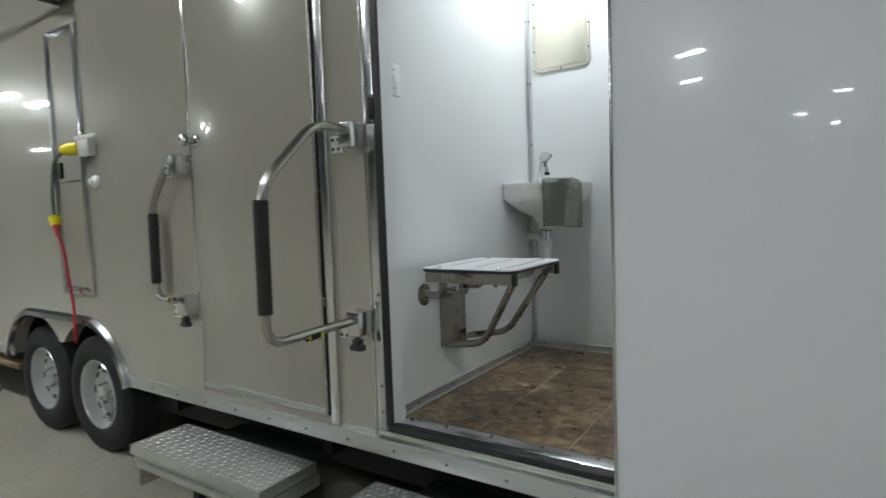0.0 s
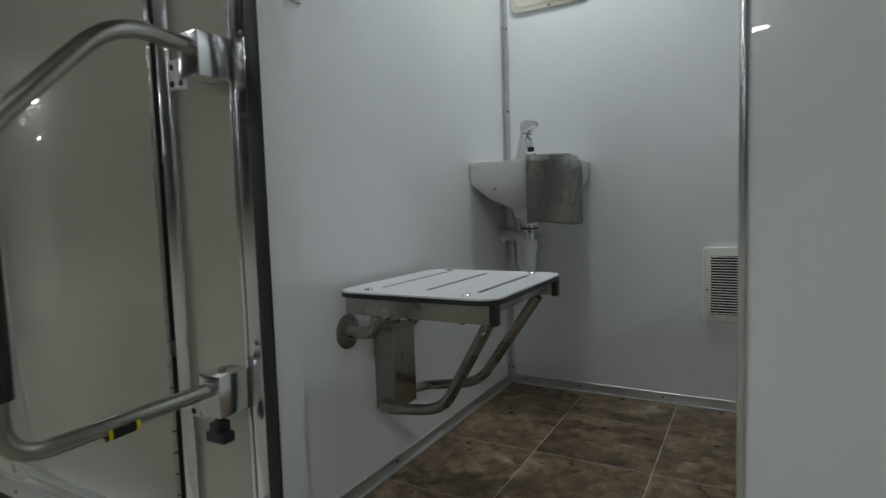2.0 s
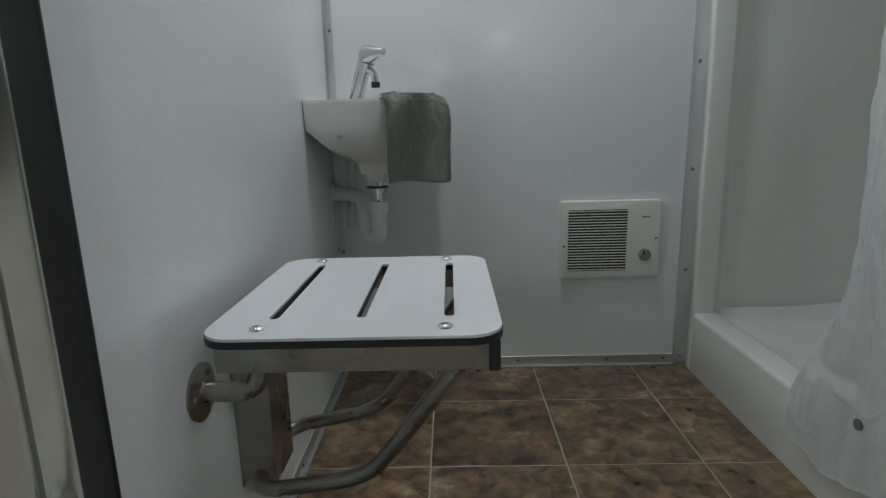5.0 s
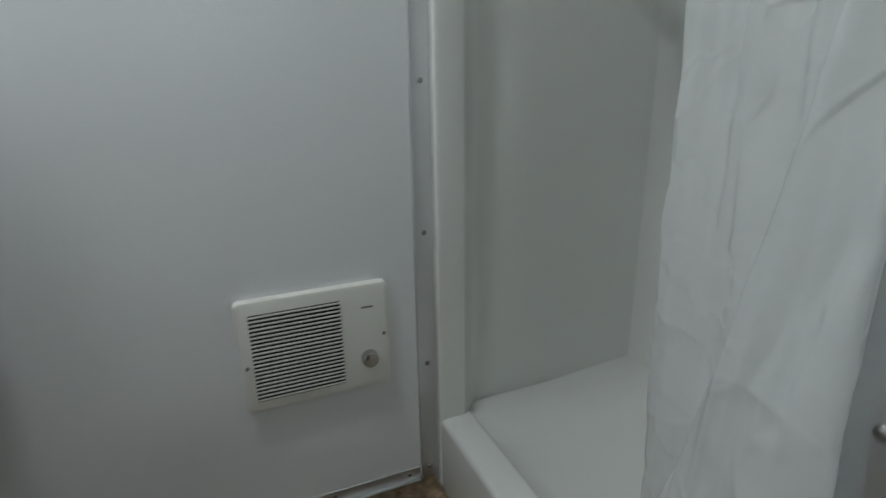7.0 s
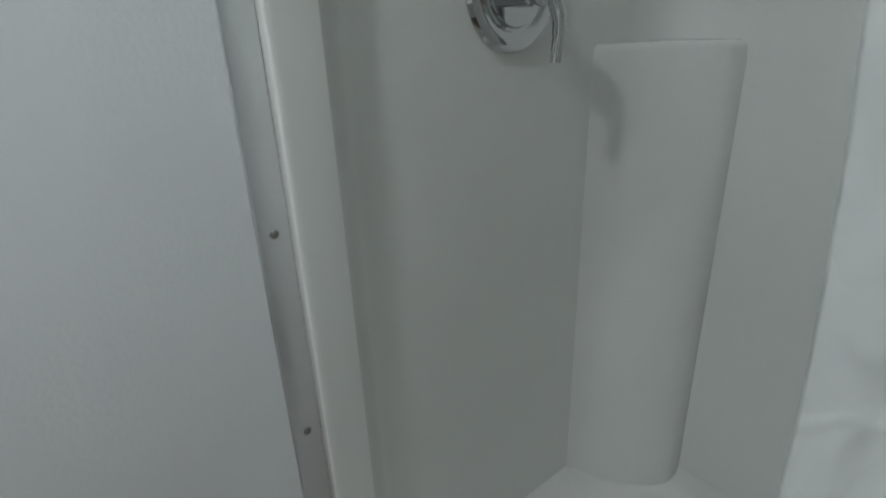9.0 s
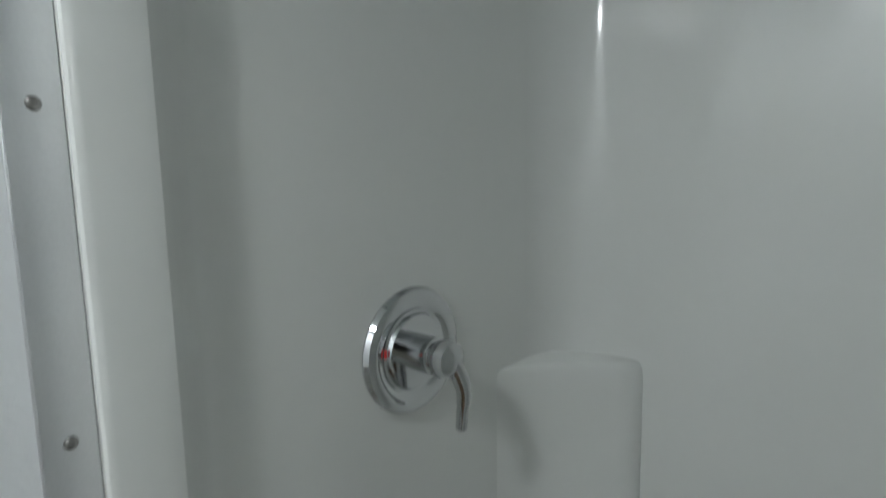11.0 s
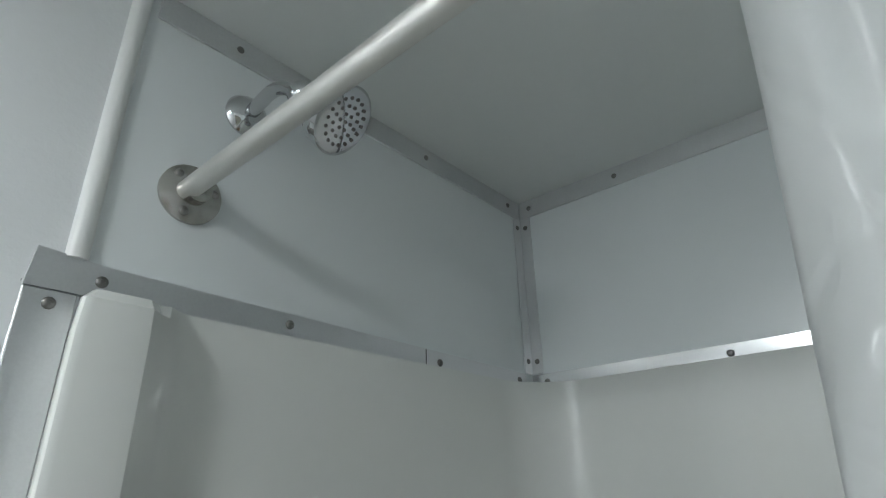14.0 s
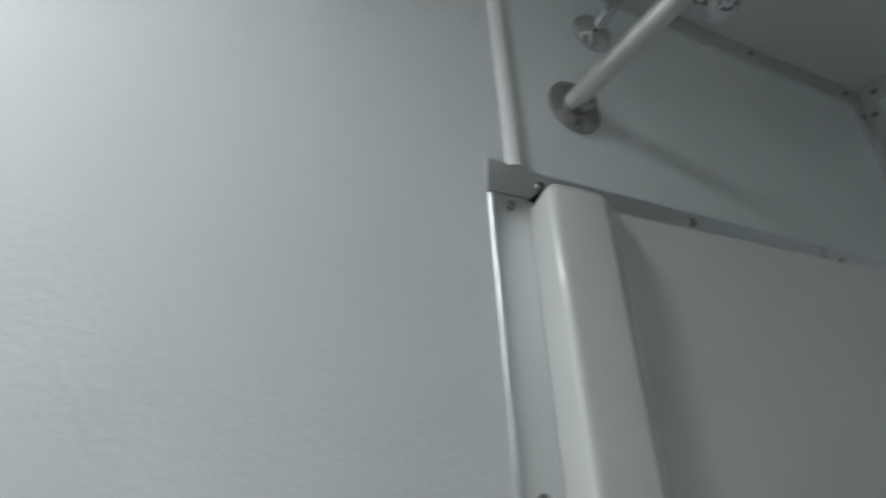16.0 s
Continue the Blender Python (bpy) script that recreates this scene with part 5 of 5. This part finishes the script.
def power_inlet():
    p = thing("power_inlet", (-1.97, OUT_Y, 1.1), "white weatherproof power inlet with a yellow plug in it", "power inlet")
    part("cover_box", box(-2.015, -1.90, OUT_Y - 0.045, OUT_Y - 0.0005, 1.13, 1.235, 0.008), WHITE_PLASTIC, p)
    part("lid", box(-2.02, -1.80, OUT_Y - 0.055, OUT_Y - 0.046, 1.215, 1.235, 0.003), WHITE_PLASTIC, p)
    part("plug", tube([(-2.016, OUT_Y - 0.030, 1.178), (-2.075, OUT_Y - 0.060, 1.172), (-2.105, OUT_Y - 0.075, 1.168)], [0.034, 0.034, 0.026], 20), YELLOW, p, "yellow rubber plug")
    part("cord", tube(bent([(-2.10, OUT_Y - 0.075, 1.168), (-2.19, OUT_Y - 0.09, 1.12), (-2.27, OUT_Y - 0.07, 1.02), (-2.315, OUT_Y - 0.06, 0.92), (-2.312, OUT_Y - 0.06, 0.81)], 0.08, 6), 0.010, 10), GREEN_CABLE, p, "grey-green cord")
    return p


power_inlet()
kn = thing("vent_knob", (-1.93, OUT_Y, 0.96), "round white plastic cap on the trailer side", "cap")
part("cap", lathe([(0.0, 0.0), (0.036, 0.0), (0.036, 0.010), (0.028, 0.020), (0.016, 0.024), (0.015, 0.036), (0, 0.038)], wall_at(FACE_BACK, -1.925, OUT_Y, 0.99), 24), WHITE_PLASTIC, kn)


def extension_lead():
    c = thing("extension_lead", (-2.140, OUT_Y - 0.05, 0.200), "red extension lead with yellow connector hanging over the fender", "cable")
    part("cable", tube(bent([(-2.265, OUT_Y - 0.07, 0.725), (-2.225, OUT_Y - 0.06, 0.625), (-2.230, OUT_Y - 0.045, 0.450), (-2.185, OUT_Y - 0.05, 0.330), (-2.165, OUT_Y - 0.06, 0.240), (-2.162, OUT_Y - 0.062, 0.100)], 0.06, 6), 0.008, 10), RED, c)
    part("connector", tube([(-2.312, OUT_Y - 0.06, 0.810), (-2.285, OUT_Y - 0.065, 0.760)], [0.030, 0.024], 16), YELLOW, c, "yellow cable connector")
    part("boot", tube([(-2.285, OUT_Y - 0.065, 0.760), (-2.262, OUT_Y - 0.07, 0.715)], [0.022, 0.012], 14), RED, c, "red strain relief")
    return c


extension_lead()
# porch lamp and awning rail high on the side
pl = thing("porch_lamp", (-2.17, OUT_Y, 1.98), "small dark porch lamp on the trailer side", "lamp")
part("lamp_body", box(-2.24, -2.09, OUT_Y - 0.10, OUT_Y, 1.985, 2.06, 0.012), BLACK_AND_SHADE, pl)
part("lens", box(-2.12, -2.07, OUT_Y - 0.09, OUT_Y - 0.02, 1.975, 1.9845, 0.003), CHROME, pl)
bm = tube([(-3.3, OUT_Y - 0.10, 2.05), (-2.15, OUT_Y - 0.34, 2.28)], 0.018, 12)
ar = thing("awning_arm", (-2.7, OUT_Y - 0.1, 2.05), "slanting white awning arm", "awning arm")
part("arm", bm, WHITE_PLASTIC, ar)
part("wall_plate", box(-3.34, -3.26, OUT_Y - 0.12, OUT_Y, 2.0, 2.10, 0.004), WHITE_PLASTIC, ar)
solid("timber_block", box(-4.4, -3.22, -1.32, -1.18, -0.215, -0.175, 0.004), WOOD, "rough timber bar under the trailer", "timber")
jack = thing("stand_jack", (-4.3, -1.25, GROUND_Z), "black support stand under the trailer", "stand")
part("stand_foot", box(-4.42, -4.18, -1.35, -1.13, GROUND_Z, GROUND_Z + 0.02, 0.004), CHASSIS, jack)
part("stand_post", box(-4.34, -4.26, -1.29, -1.21, GROUND_Z + 0.02, -0.2155, 0.004), CHASSIS, jack)

# ---- the hall ----
solid("ground", box(-40, 18, -72, 14, GROUND_Z - 0.1, GROUND_Z), CONCRETE, "worn pale concrete hall floor", "floor", "structure")
HALL_TOP = 5.6
bm = box(-40, 18, -72, -71.8, GROUND_Z, HALL_TOP)
add_box(bm, -40, 18, 13.8, 14, GROUND_Z, HALL_TOP)
add_box(bm, -40, -39.8, -71.8, 13.8, GROUND_Z, HALL_TOP)
add_box(bm, 17.8, 18, -71.8, 13.8, GROUND_Z, HALL_TOP)
solid("hall_wall", bm, HALL_WALL, "plain grey sheet-clad hall walls", "wall", "structure")
solid("hall_roof", box(-40, 18, -72, 14, HALL_TOP, HALL_TOP + 0.1), HALL_ROOF, "dark hall roof sheeting", "ceiling", "structure")


def hall_lamp():
    l = thing("hall_lamp", (0, 0, 0), "long white hall lamp under the roof, lit; some are added fill", "lamp", "hall lamps")
    part("housing", box(-0.65, 0.65, -0.16, 0.16, 0.0, 0.08, 0.01), WHITE_PLASTIC, l)
    part("diffuser", box(-0.62, 0.62, -0.14, 0.14, -0.06, -0.001, 0.012, 2), TUBE_GLOW, l, "glowing white diffuser")
    return l


first = hall_lamp()
# (-4, -14), (-5.5, -18), (4, -6.8), (10, -8), (14.5, -12): added unseen fill lamps
spots = [(-5.4, -4.7), (-4.2, -4.7), (-4.0, -14.0), (-5.5, -18.0), (4.0, -6.8), (-20.8, -7.6), (-21.6, -8.8), (-35.0, -14.0), (3.0, -27.0), (3.6, -47.0), (0.1, -68.0), (-0.4, -36.5), (10.0, -8.0), (14.5, -12.0)]
first.matrix_basis = Matrix.Translation((spots[0][0], spots[0][1], HALL_TOP - 0.5))
for x, y in spots[1:]:
    copy_thing(first, Matrix.Translation((x, y, HALL_TOP - 0.5)))

# ---- floor tiles ----
PITCH, GAP = 0.3345, 0.0042
xs = [-0.019 + PITCH * i for i in range(5)]
ys = [0.083 - PITCH * i for i in range(6)]
made = {}
floor = bpy.data.objects["floor"]
for i in range(4):
    for j in range(5):
        x0, x1 = max(xs[i], 0.0) + GAP / 2, min(xs[i + 1], ROOM_W) - GAP / 2
        y1, y0 = min(ys[j], 0.0) - GAP / 2, max(ys[j + 1], IN_Y) + GAP / 2
        if x1 - x0 < 0.01 or y1 - y0 < 0.01:
            continue
        key = (round(x1 - x0, 4), round(y1 - y0, 4))
        if key not in made:
            w, h = key
            bm = bmesh.new()
            e = 0.0016
            add_loft(bm, [[(sx * (w / 2 - k), sy * (h / 2 - k), z) for sx, sy in ((-1, -1), (1, -1), (1, 1), (-1, 1))] for z, k in ((-0.0035, 0), (-0.0004, 0), (0.0, e * 0.6))])
            made[key] = mesh_of("tile", bm, TILE)
        ob = new("tile", made[key])
        ob.location = ((x0 + x1) / 2, (y0 + y1) / 2, 0.0)
        attach(ob, floor)
